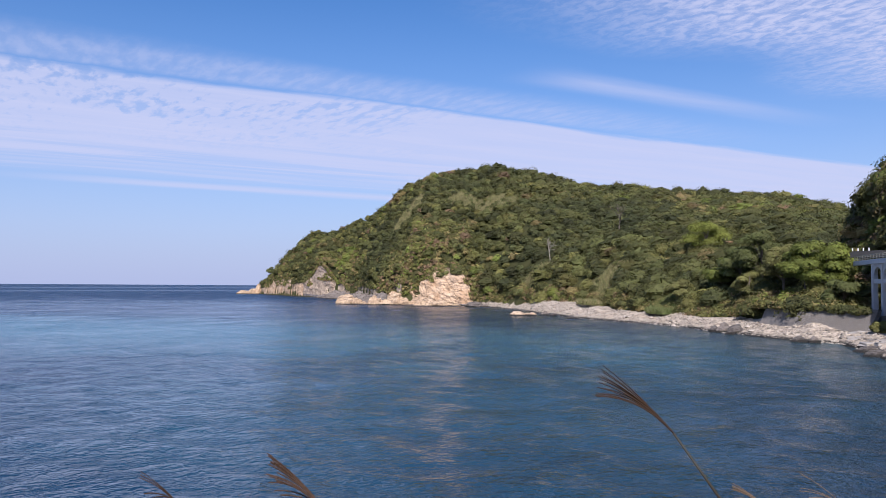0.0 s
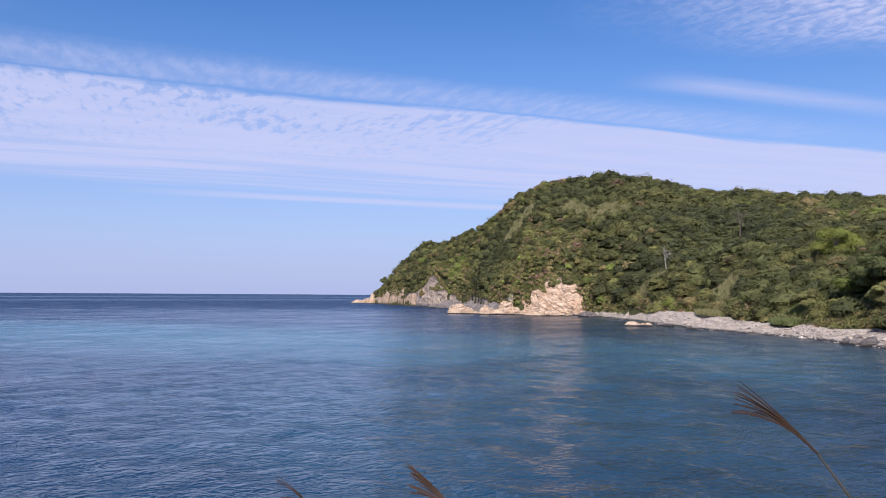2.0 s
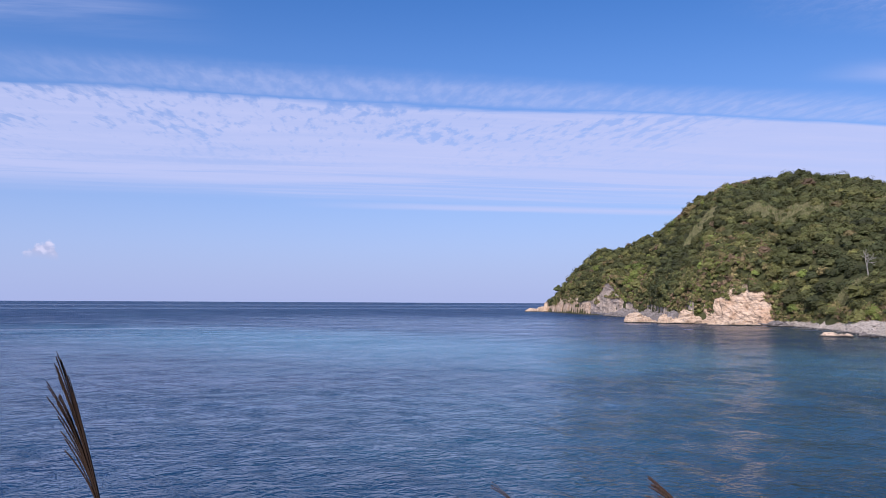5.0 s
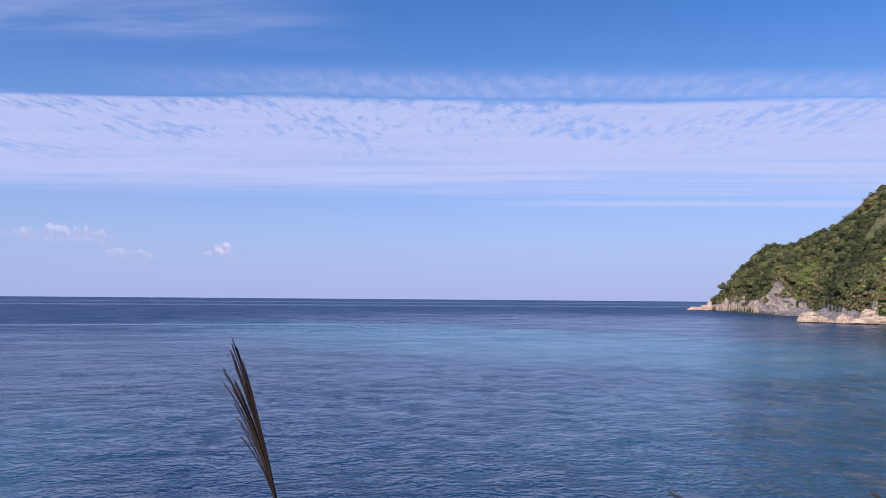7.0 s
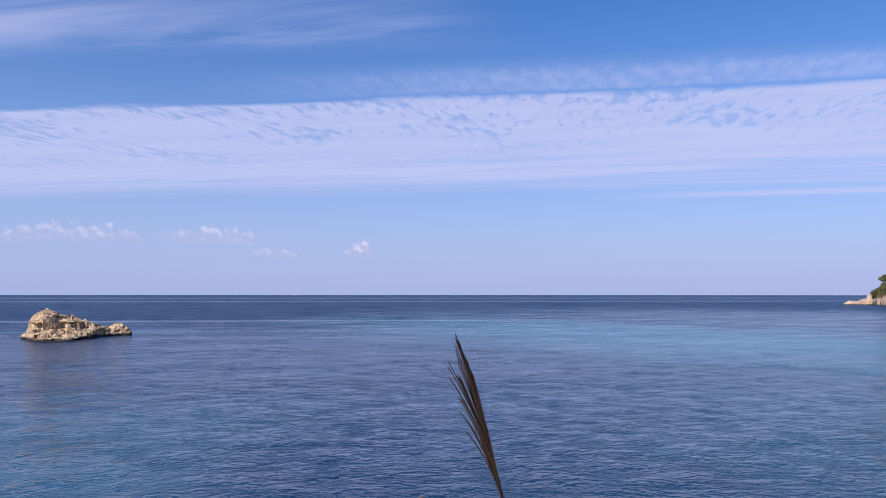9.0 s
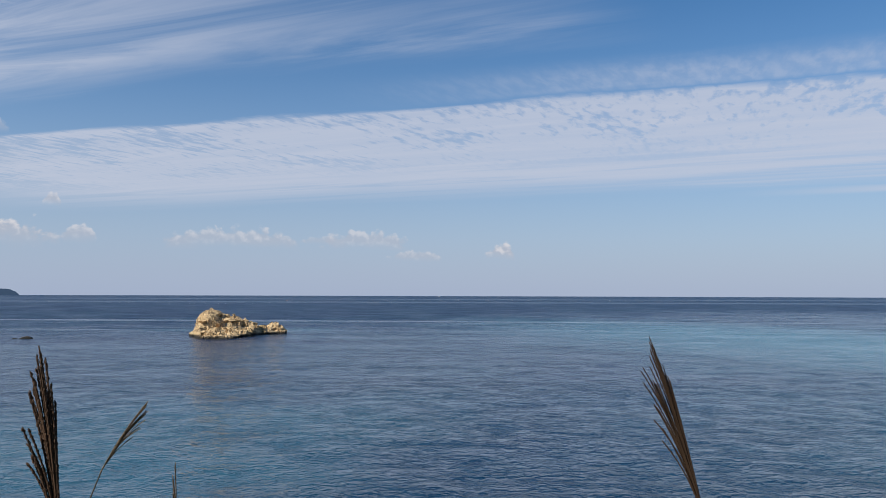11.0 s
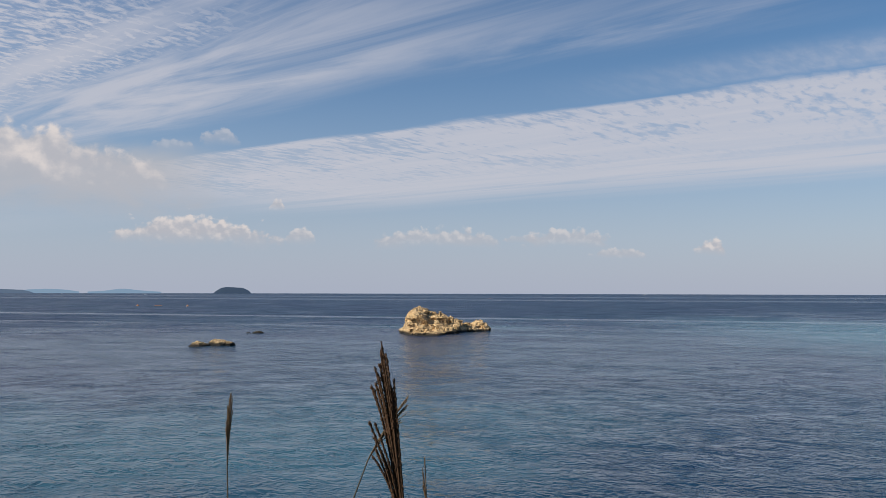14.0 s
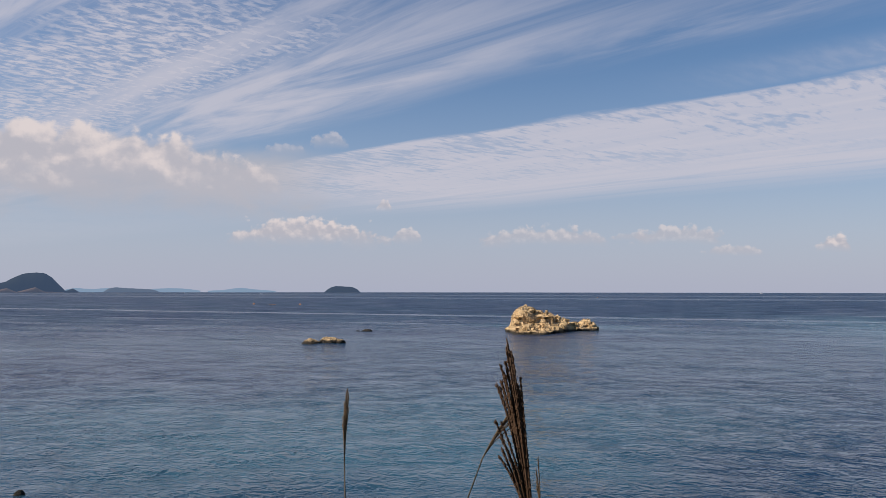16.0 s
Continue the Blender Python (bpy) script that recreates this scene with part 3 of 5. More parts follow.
def build_beach():
    a = np.arange(2.0, 34.0, 0.07)
    k = np.linspace(-0.25, 1.25, 90)
    A, K = np.meshgrid(a, k, indexing="ij")
    shore, wide = shore_line(A), np.interp(A, BEACH_TURN, BEACH_WIDE)
    d = shore + K * wide
    x, y = d * np.sin(np.radians(A)), d * np.cos(np.radians(A))
    stony, _ = cells(x / 0.6, y / 0.6, 4)
    z = np.where(K < 0, K * wide * 0.16, np.interp(A, (5, 8, 11, 13), (2.4, 4.2, 3.6, 2.6)) * np.maximum(K, 0) ** 0.8) + (fbm(x / 7, y / 7, 3, 2) - 0.5) * 1.0 + (stony - 0.4) * 0.2
    z = np.where(K > 1.1, z - (K - 1.1) * 8, z)
    me = mesh_of("beach", np.stack([x, y, z], -1).reshape(-1, 3), grid_faces(len(a), len(k))[:, ::-1], PEBBLE)
    tagged(new("beach", me), "grey pebble and cobble beach along the cove", "beach", kind="structure")


build_beach()


def build_stones():
    """Loose cobbles and driftwood-pale stones, too many to count."""
    rng = np.random.default_rng(6)
    n = 8000
    a = rng.uniform(3.0, 32.0, n)
    k = rng.beta(1.2, 1.6, n) * 1.15 - 0.06
    d = shore_line(a) + k * np.interp(a, BEACH_TURN, BEACH_WIDE)
    x, y = d * np.sin(np.radians(a)), d * np.cos(np.radians(a))
    z = np.interp(a, (5, 8, 11, 13), (2.4, 4.2, 3.6, 2.6)) * np.maximum(k, 0) ** 0.8 + (fbm(x / 7, y / 7, 3, 2) - 0.5) * 1.0
    size = rng.lognormal(-1.95, 0.55, n)
    unit = np.array([(1, 0, 0), (-1, 0, 0), (0, 1, 0), (0, -1, 0), (0, 0, 1), (0, 0, -1)], float)
    tri = np.array([(0, 2, 4), (2, 1, 4), (1, 3, 4), (3, 0, 4), (2, 0, 5), (1, 2, 5), (3, 1, 5), (0, 3, 5)])
    V = unit[None] * rng.uniform(0.6, 1.3, (n, 6, 1)) * size[:, None, None] * np.array([1, 1, 0.6])
    c, s_ = np.cos(a * 40), np.sin(a * 40)
    V = np.stack([V[..., 0] * c[:, None] - V[..., 1] * s_[:, None], V[..., 0] * s_[:, None] + V[..., 1] * c[:, None], V[..., 2]], -1)
    V = V + np.stack([x, y, z + size * 0.15], 1)[:, None]
    F = (tri[None] + 6 * np.arange(n)[:, None, None]).reshape(-1, 3)
    col = np.array([(0.44, 0.37, 0.28), (0.35, 0.295, 0.225), (0.58, 0.50, 0.39), (0.22, 0.19, 0.15)])[rng.integers(0, 4, n)]
    tagged(new("cobbles", mesh_of("cobbles", V.reshape(-1, 3), F, COBBLE, tint=np.repeat(col, 6, axis=0))), "grey and pale cobbles strewn over the beach", "stones", kind="stuff")


build_stones()


TUFTS = []          # where scrub has taken hold on the rock faces


def build_cliff(name, a0, a1, tall, step, mat, label, seed, back=9.0):
    """A rock face along the shore: broken blocks, ledges and gullies."""
    a = np.arange(a0, a1, step)
    v = np.linspace(0, 1, 46)
    A, V = np.meshgrid(a, v, indexing="ij")
    high = np.interp(A, CLIFF_TURN, CLIFF_HIGH, right=0) * tall + 1.0
    high = high * (0.72 + 0.50 * fbm(A * 1.6, A * 0, 3, seed))
    arc = np.cumsum(np.full(len(a), radians(step)) * np.interp(a, SHORE_TURN, SHORE_FAR))[:, None] + 0 * V
    zz = V * high
    lean_ = zz + 0.5 * arc
    ridge = 1 - np.abs(2 * fbm(arc / 9, zz / 16, 3, seed) - 1)
    block, far = cells(arc / 5.5 + 0.15 * zz / 4, lean_ / 6.0, seed)
    small, _ = cells(arc / 1.9, lean_ / 1.9, seed + 9)
    push = (0.8 - ridge) * 3.5 + (block - 0.5) * 1.7 + (small - 0.5) * 1.0 + (fbm(arc / 3, lean_ / 2.5, 4, seed + 3) - 0.5) * 4.0
    d = shore_line(A) + 0.5 + (V ** 1.3) * back + push * (0.35 + 0.65 * np.sin(np.pi * np.clip(V, 0.05, 0.95)))
    z = zz - 0.8 + (small - 0.5) * 0.5
    x, y = d * np.sin(np.radians(A)), d * np.cos(np.radians(A))
    me = mesh_of(name, np.stack([x, y, z], -1).reshape(-1, 3), grid_faces(len(a), len(v))[:, ::-1], mat)
    tagged(new(name, me), label, "cliff", kind="structure")
    rng = np.random.default_rng(seed)
    grown = (V > 0.35) & (V + 1.3 * (fbm(arc / 7, zz / 5, 3, seed + 7) - 0.5) > 0.80) & (rng.uniform(0, 1, V.shape) < 0.16 * step / 0.02)
    grown |= (V > 0.90) & (rng.uniform(0, 1, V.shape) < 0.30 * step / 0.02)
    TUFTS.append(np.stack([x, y, z], -1)[grown])


# ---- foliage ----
def leaf_cards(centres, radii, tints, per, size, rng, flat=0.75, spread=1.0, sides=4):
    """Crowns of small leaf clumps: for every crown 'per' bent cards on an uneven dome. Returns verts, faces, tints."""
    n = len(centres)
    k = n * per
    own = np.repeat(np.arange(n), per)
    th, cz = rng.uniform(0, 2 * np.pi, k), rng.uniform(-0.45, 1.0, k)
    sz = np.sqrt(1 - cz ** 2)
    out = np.stack([sz * np.cos(th), sz * np.sin(th), cz], 1)
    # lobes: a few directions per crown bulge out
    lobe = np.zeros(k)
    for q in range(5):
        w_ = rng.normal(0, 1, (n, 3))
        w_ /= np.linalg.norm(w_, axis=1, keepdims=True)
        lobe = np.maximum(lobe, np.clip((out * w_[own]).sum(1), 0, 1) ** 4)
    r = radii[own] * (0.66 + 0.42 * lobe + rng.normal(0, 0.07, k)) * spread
    p = centres[own] + out * r[:, None] * np.array([1, 1, flat])
    nrm = out + rng.normal(0, 0.30, (k, 3)) + np.array([0, 0, 0.25])
    nrm /= np.linalg.norm(nrm, axis=1, keepdims=True)
    t1 = np.cross(nrm, rng.normal(0, 1, (k, 3)))
    t1 /= np.linalg.norm(t1, axis=1, keepdims=True)
    t2 = np.cross(nrm, t1)
    s = (size[own] if np.ndim(size) else size) * rng.uniform(0.55, 1.25, k)
    verts = []
    for cx, cy in ((-0.5, -0.35), (0.45, -0.5), (0.6, 0.4), (-0.4, 0.5)) if sides == 4 else ((-0.6, -0.4), (0.6, -0.45), (0.05, 0.75)):
        jx, jy = cx + rng.normal(0, 0.16, k), cy + rng.normal(0, 0.16, k)
        verts.append(p + t1 * (jx * s)[:, None] + t2 * (jy * s)[:, None] - nrm * (0.12 * s * rng.uniform(0, 1, k))[:, None])
    V = np.stack(verts, 1).reshape(-1, 3)
    F = np.arange(sides * k).reshape(-1, sides)
    # clumps on the bulging lobes take a paler tint than those between
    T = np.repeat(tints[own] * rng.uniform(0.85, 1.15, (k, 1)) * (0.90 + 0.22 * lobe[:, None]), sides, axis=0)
    return V, F, T


def crown_bodies(centres, radii, tints, rng, flat=0.75, nu=9, nv=6):
    """The close inner leafage of crowns: uneven domes on which the leaf clumps sit. Returns verts, faces, tints."""
    n = len(centres)
    th, cz = np.linspace(0, 2 * np.pi, nu, endpoint=False), np.linspace(-0.55, 0.985, nv)
    T_, C_ = np.meshgrid(th, cz, indexing="ij")
    T_, C_ = T_[None] + rng.uniform(0, 6.28, (n, 1, 1)) + rng.normal(0, 0.16, (n, nu, nv)), C_[None] + 0 * rng.uniform(0, 1, (n, 1, 1))
    S_ = np.sqrt(1 - C_ ** 2)
    r = radii[:, None, None] * (0.66 + rng.normal(0, 0.13, (n, nu, nv)))
    V = np.stack([S_ * np.cos(T_) * r, S_ * np.sin(T_) * r, C_ * r * flat], -1) + centres[:, None, None, :]
    F = grid_faces(nu, nv, True)[None] + (nu * nv * np.arange(n))[:, None, None]
    return V.reshape(-1, 3), F.reshape(-1, 4), np.repeat(tints, nu * nv, axis=0)


def crowns(name, centres, radii, tints, per, size, rng, label, category, flat=0.75):
    """Many crowns as one mesh: domes and the leaf clumps over them."""
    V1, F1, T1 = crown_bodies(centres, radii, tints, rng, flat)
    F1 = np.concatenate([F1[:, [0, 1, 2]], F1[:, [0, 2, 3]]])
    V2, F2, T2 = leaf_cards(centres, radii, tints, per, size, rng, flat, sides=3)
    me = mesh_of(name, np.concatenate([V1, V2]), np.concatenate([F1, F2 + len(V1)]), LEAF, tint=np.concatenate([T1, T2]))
    return tagged(new(name, me), label, category, kind="stuff")


PALETTE = np.array([(0.058, 0.064, 0.024), (0.086, 0.090, 0.030), (0.130, 0.126, 0.040), (0.185, 0.150, 0.062), (0.180, 0.122, 0.072), (0.140, 0.165, 0.036)])


def pick_tints(x, y, rng, weights):
    n = len(x)
    patch = fbm(x / 45, y / 45, 3, 31)
    q = np.clip(patch + rng.normal(0, 0.16, n), 0, 0.999)
    lo, hi = np.quantile(q, 0.02), np.quantile(q, 0.98)
    q = np.clip((q - lo) / (hi - lo), 0, 0.999)
    idx = np.searchsorted(np.cumsum(weights) / sum(weights), q)
    return PALETTE[np.clip(idx, 0, 5)] * rng.uniform(0.65, 1.5, (n, 1)) * np.array([1.20, 1.17, 1.06])


REEDS = ((0.2, 5.6, 452, 488, "straw"), (-3.6, -1.2, 478, 520, "straw"), (14.4, 17.4, 221, 238, "pale"), (9.6, 13.2, 268, 298, "straw"), (6.0, 8.0, 330, 345, "straw"))


def reed_zone(a, d):
    """Where tall grass grows in place of trees."""
    hit = np.zeros(a.shape, bool)
    for a0, a1, d0, d1, _ in REEDS:
        ca, cd, ha, hd = (a0 + a1) / 2, (d0 + d1) / 2, (a1 - a0) / 2, (d1 - d0) / 2
        hit |= ((a - ca) / ha) ** 2 + ((d - cd) / hd) ** 2 + (fbm(a * 1.3, d / 9, 3, 77) - 0.5) * 1.4 < 0.9
    return hit


def build_reeds():
    rng = np.random.default_rng(23)
    for a0, a1, d0, d1, look_ in REEDS:
        n = 15000
        a, d = rng.uniform(a0, a1, n), rng.uniform(d0, d1, n)
        ok = reed_zone(a, d)
        a, d = a[ok], d[ok]
        x, y = d * np.sin(np.radians(a)), d * np.cos(np.radians(a))
        z = np.maximum(land_height(x, y), np.interp(a, (5, 8, 11, 13), (2.4, 4.2, 3.6, 2.6)) * (d < 305)) - 0.2
        n = len(x)
        tall = rng.uniform(0.9, 2.3, n) * (0.7 + 0.6 * fbm(x / 6, y / 6, 2, 8))
        wide = rng.uniform(0.05, 0.12, n) * (d0 / 260) ** 0.7
        t_ = rng.uniform(0, np.pi, n)
        lean = rng.normal(0, 0.35, (n, 2)) * tall[:, None]
        base = np.stack([x, y, z], 1)
        e = np.stack([np.cos(t_), np.sin(t_), 0 * t_], 1) * wide[:, None]
        top = base + np.stack([lean[:, 0], lean[:, 1], tall], 1)
        V = np.stack([base - e, base + e, top], 1).reshape(-1, 3)
        col = np.array((0.30, 0.26, 0.12) if look_ == "straw" else (0.24, 0.25, 0.10)) * rng.uniform(0.6, 1.3, (n, 1))
        green = rng.uniform(0, 1, (n, 1)) < (0.25 if look_ == "straw" else 0.5)
        col = np.where(green, np.array((0.12, 0.16, 0.04)), col)
        tagged(new("tall_grass", mesh_of("tall_grass", V, np.arange(3 * n).reshape(-1, 3), LEAF, tint=np.repeat(col, 3, axis=0))), "pale straw-coloured tall grass on the slope", "grass", kind="stuff")


build_reeds()


# ---- rock faces ----
build_cliff("cliff", -13.3, -10.0, 1.1, 0.014, CLIFF_ROCK, "pale orange rock face at the headland's tip", 41)
build_cliff("cliff", -10.05, -6.0, 1.1, 0.014, GREY_CLIFF, "grey and tan broken rock face of the headland", 52)
build_cliff("cliff", -6.1, -3.0, 1.7, 0.03, GREY_CLIFF, "low pinkish-grey rock bank behind the shore rocks", 58, 7.0)
build_cliff("cliff", -3.1, 2.6, 1.1, 0.03, CLIFF_ROCK, "pale orange cliff with ledges above the water", 63, 13.0)


def build_woods():
    rng = np.random.default_rng(11)
    xs, ys = np.meshgrid(np.arange(-200, 330, 4.9), np.arange(110, 840, 4.9), indexing="ij")
    x, y = (xs + rng.uniform(-2, 2, xs.shape)).ravel(), (ys + rng.uniform(-2, 2, xs.shape)).ravel()
    z = land_height(x, y)
    a, d = np.degrees(np.arctan2(x, y)), np.hypot(x, y)
    crest = np.interp(a, RIDGE_TURN, RIDGE_FAR)
    shore = np.interp(a, SHORE_TURN, SHORE_FAR)
    toe = shore + np.interp(a, BEACH_TURN, BEACH_WIDE)
    cliff = np.interp(a, CLIFF_TURN, CLIFF_HIGH, right=0)
    bare, chance = reed_zone(a, d), rng.uniform(0, 1, len(a))
    keep = (z > 2.6) & (d < crest + 25) & (d > toe + np.where(cliff > 3, 8, 2)) & (a < 34) & (a > -13) & (~bare | (chance < 0.45)) & ~((a > 27.5) & (d < 186))
    x, y, z, d, a, cliff, bare = x[keep], y[keep], z[keep], d[keep], a[keep], cliff[keep], bare[keep]
    r = np.clip(rng.lognormal(1.20, 0.30, len(x)), 1.9, 6.4) * np.where(cliff > 3, 0.85, 1.0) * np.where(bare, 0.5, 1.0)
    c = np.stack([x, y, z + r * 0.25], 1)
    tints = pick_tints(x, y, rng, (34, 34, 18, 6, 4, 4))
    tints = np.where((r > 4)[:, None], tints * 0.85, tints)
    near = d < 310
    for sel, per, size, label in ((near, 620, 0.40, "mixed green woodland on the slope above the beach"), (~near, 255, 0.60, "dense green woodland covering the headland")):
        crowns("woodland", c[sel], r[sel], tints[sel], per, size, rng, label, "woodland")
    # scrub clinging to the steep ground over the cliffs
    n = 4200
    a = rng.uniform(-13, 2.9, n)
    d = shore_line(a) + rng.uniform(4.5, 48, n)
    x, y = d * np.sin(np.radians(a)), d * np.cos(np.radians(a))
    z = land_height(x, y)
    rock_top = np.interp(a, CLIFF_TURN, CLIFF_HIGH, right=0) * (0.75 + 0.5 * fbm(a * 1.7, a * 0, 2, 12))
    ok = (z > 2.0 + rock_top * 0.62) & (fbm(x / 8, y / 8, 2, 44) > 0.30)
    ok |= (((a > -3.9) & (a < -1.9)) | (a > 1.8)) & (z > 1.6)
    r = rng.uniform(0.9, 2.3, n)
    V, F, T = leaf_cards(np.stack([x, y, z + r * 0.3], 1)[ok], r[ok], pick_tints(x, y, rng, (20, 26, 20, 16, 10, 8))[ok], 46, 0.78, rng, sides=3)
    tagged(new("scrub", mesh_of("scrub", V, F, LEAF, tint=T)), "green and brown scrub over the headland's cliffs", "shrubs", kind="stuff")
    spots = np.concatenate(TUFTS)
    r = rng.uniform(0.6, 1.5, len(spots))
    V, F, T = leaf_cards(spots, r, pick_tints(spots[:, 0], spots[:, 1], rng, (20, 26, 20, 16, 10, 8)), 60, 0.6, rng, sides=3)
    tagged(new("scrub", mesh_of("scrub", V, F, LEAF, tint=T)), "green scrub clinging to ledges of the rock face", "shrubs", kind="stuff")
    # dark evergreens on the spur beyond the viaduct, tints lowered further for its shade
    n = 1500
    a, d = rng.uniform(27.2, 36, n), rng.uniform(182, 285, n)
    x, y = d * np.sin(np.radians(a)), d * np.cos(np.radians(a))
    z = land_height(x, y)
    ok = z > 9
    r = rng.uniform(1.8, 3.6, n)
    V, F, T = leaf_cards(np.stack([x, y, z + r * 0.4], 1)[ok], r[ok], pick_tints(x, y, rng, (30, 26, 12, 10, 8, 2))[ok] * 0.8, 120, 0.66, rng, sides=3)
    tagged(new("woodland", mesh_of("woodland", V, F, LEAF, tint=T)), "dark evergreen woodland with the spur's shade in its tints", "woodland", kind="stuff")
    # low shrubs along the top of the beach
    n = 3400
    a = np.where(np.arange(n) < 2600, rng.uniform(2.5, 31, n), rng.uniform(20.5, 28.2, n))
    d = shore_line(a) + np.interp(a, BEACH_TURN, BEACH_WIDE) + rng.uniform(-0.5, 9, n) + np.where(np.arange(n) < 2600, 0, rng.uniform(0, 14, n))
    x, y = d * np.sin(np.radians(a)), d * np.cos(np.radians(a))
    z = land_height(x, y)
    r = np.where(np.arange(n) < 2600, 1, 1.6) * rng.uniform(0.5, 1.5, n) * np.clip(0.5 + fbm(x / 9, y / 9, 2, 14), 0.5, 1.4)
    ok = ~((a > 21.2) & (d < np.interp(a, (21.7, 24, 28.2), (189, 178, 167))))
    V, F, T = leaf_cards(np.stack([x, y, np.where((a > 21.2) & (a < 28.4), np.maximum(z, 5.2), z) + r * 0.4], 1)[ok], r[ok], (pick_tints(x, y, rng, (8, 18, 22, 20, 14, 16)) * 1.1)[ok], 60, 0.31, rng, sides=3)
    tagged(new("shrubs", mesh_of("shrubs", V, F, LEAF, tint=T)), "low olive and straw shrubs along the beach", "shrubs", kind="stuff")
    # shrubs hanging over the top of the sea wall
    n = 230
    a = rng.uniform(21.6, 28.3, n)
    d = np.interp(a, (21.7, 24.0, 28.2), (184, 173.4, 162)) + np.where(a > 23.8, 2.4, 1.2) + np.abs(rng.normal(0, 1.3, n))
    r = rng.uniform(0.45, 1.15, n)
    V, F, T = leaf_cards(np.stack([d * np.sin(np.radians(a)), d * np.cos(np.radians(a)), 6.3 + rng.uniform(-0.5, 0.5, n) - (a - 21.6) * 0.13], 1), r, pick_tints(a * 9, d, rng, (26, 30, 22, 8, 6, 8)), 75, 0.30, rng, sides=3)
    tagged(new("shrubs", mesh_of("shrubs", V, F, LEAF, tint=T)), "green shrubs hanging over the sea wall", "shrubs", kind="stuff")
    # unseen trees on the slope behind the road, added to shade the bank
    xs, ys = np.meshgrid(np.arange(-60, 130, 6.0), np.arange(-130, 60, 6.0), indexing="ij")
    x, y = (xs + rng.uniform(-2, 2, xs.shape)).ravel(), (ys + rng.uniform(-2, 2, xs.shape)).ravel()
    z = land_height(x, y)
    u = -x * math.sin(radians(37)) + y * math.cos(radians(37))
    keep = u < -10
    x, y, z = x[keep], y[keep], z[keep]
    r = rng.uniform(3.0, 4.6, len(x))
    V, F, T = leaf_cards(np.stack([x, y, z + 2], 1), r, pick_tints(x, y, rng, (26, 26, 20, 12, 9, 7)), 40, 2.2, rng)
    tagged(new("woodland", mesh_of("woodland", V, F, LEAF, tint=T)), "unseen dark woodland added behind the road for shade", "woodland", kind="stuff")


build_woods()


# ---- rocks ----
def crag(name, at, turned, lumps_, mat, label, seed, res=0.25, rough=1.0, group="", category="rock"):
    """A rock of joined lumps (u, v, half u, half v, height): blocky ledges, cracks and a rough skin."""
    lo_u = min(l[0] - l[2] for l in lumps_) - 1
    hi_u = max(l[0] + l[2] for l in lumps_) + 1
    lo_v = min(l[1] - l[3] for l in lumps_) - 1
    hi_v = max(l[1] + l[3] for l in lumps_) + 1
    us, vs = np.arange(lo_u, hi_u, res), np.arange(lo_v, hi_v, res)
    U, V = np.meshgrid(us, vs, indexing="ij")
    wu = U + (fbm(U / 2.5, V / 2.5, 3, seed) - 0.5) * 2.2 * rough
    wv = V + (fbm(U / 2.5 + 9, V / 2.5, 3, seed + 5) - 0.5) * 2.2 * rough
    z = np.full(U.shape, -1.2)
    for cu_, cv_, hu, hv, h in lumps_:
        r2 = ((wu - cu_) / hu) ** 2 + ((wv - cv_) / hv) ** 2
        z = np.maximum(z, -1.2 + (h + 1.2) * np.clip(1 - r2, 0, 1) ** 0.42)
    big_, far_ = cells(U / 2.1, V / 1.7, seed + 11)
    sm, _ = cells(U / 0.8, V / 0.7, seed + 17)
    on = np.clip((z + 0.6) / 1.6, 0, 1)
    z = z + on * rough * ((big_ - 0.5) * 1.2 + (sm - 0.5) * 0.6 + (fbm(U / 0.9, V / 0.9, 3, seed + 23) - 0.5) * 0.8 - np.clip(far_ - 0.6, 0, 1) * 0.8)
    ledge = 0.75 * rough
    z = np.where(on > 0, z * 0.55 + 0.45 * (np.floor(z / ledge + 0.5) * ledge), z)
    # undercut ledges: push the steep sides in and out by layers
    gu, gv = np.gradient(z, res)
    steep = np.hypot(gu, gv)
    lay = hash_noise(z / 0.75 + 0.2 * fbm(U / 3, V / 3, 2, seed + 2), (U + V) / 2.6, seed + 31) - 0.5
    shove = lay * 1.5 * rough * np.clip(steep / 1.5, 0, 1) / np.maximum(steep, 0.3)
    U, V = U - gu * shove + (sm - 0.5) * 0.25 * rough, V - gv * shove
    inside = np.zeros(U.shape, bool)
    for cu_, cv_, hu, hv, h in lumps_:
        inside |= ((U - cu_) / hu) ** 2 + ((V - cv_) / hv) ** 2 < 1.7
    keep = inside.ravel()[grid_faces(len(us), len(vs))].all(1)
    me = mesh_of(name, np.stack([U, V, z], -1).reshape(-1, 3), grid_faces(len(us), len(vs))[keep][:, ::1], mat)
    ob = new(name, me)
    ob.matrix_world = pose(*at, 0, 0, turned)
    return tagged(ob, label, category, group)


def polar(a, d, z=0.0):
    return (d * math.sin(radians(a)), d * math.cos(radians(a)), z)

# ---- rocks in the sea: u runs along the rock as seen from the road, v away from it ----
crag("rock_islet", polar(-66.3, 196), 66.3, [(-6.6, 2, 3.6, 4.5, 6.0), (-7.6, 0, 3.2, 4, 4.0), (-2.5, 3, 4.2, 4, 4.9), (1.8, 4, 4.2, 3.2, 3.5), (5.5, 6, 3.6, 3, 1.9), (9.2, 10, 3.0, 2.6, 2.0), (-4.5, -8, 5.4, 9, 1.5), (-1, -3, 4.5, 6, 1.9)],
     ISLET_ROCK, "tan craggy rock islet with a blocky tower in the sea", 3, 0.22)
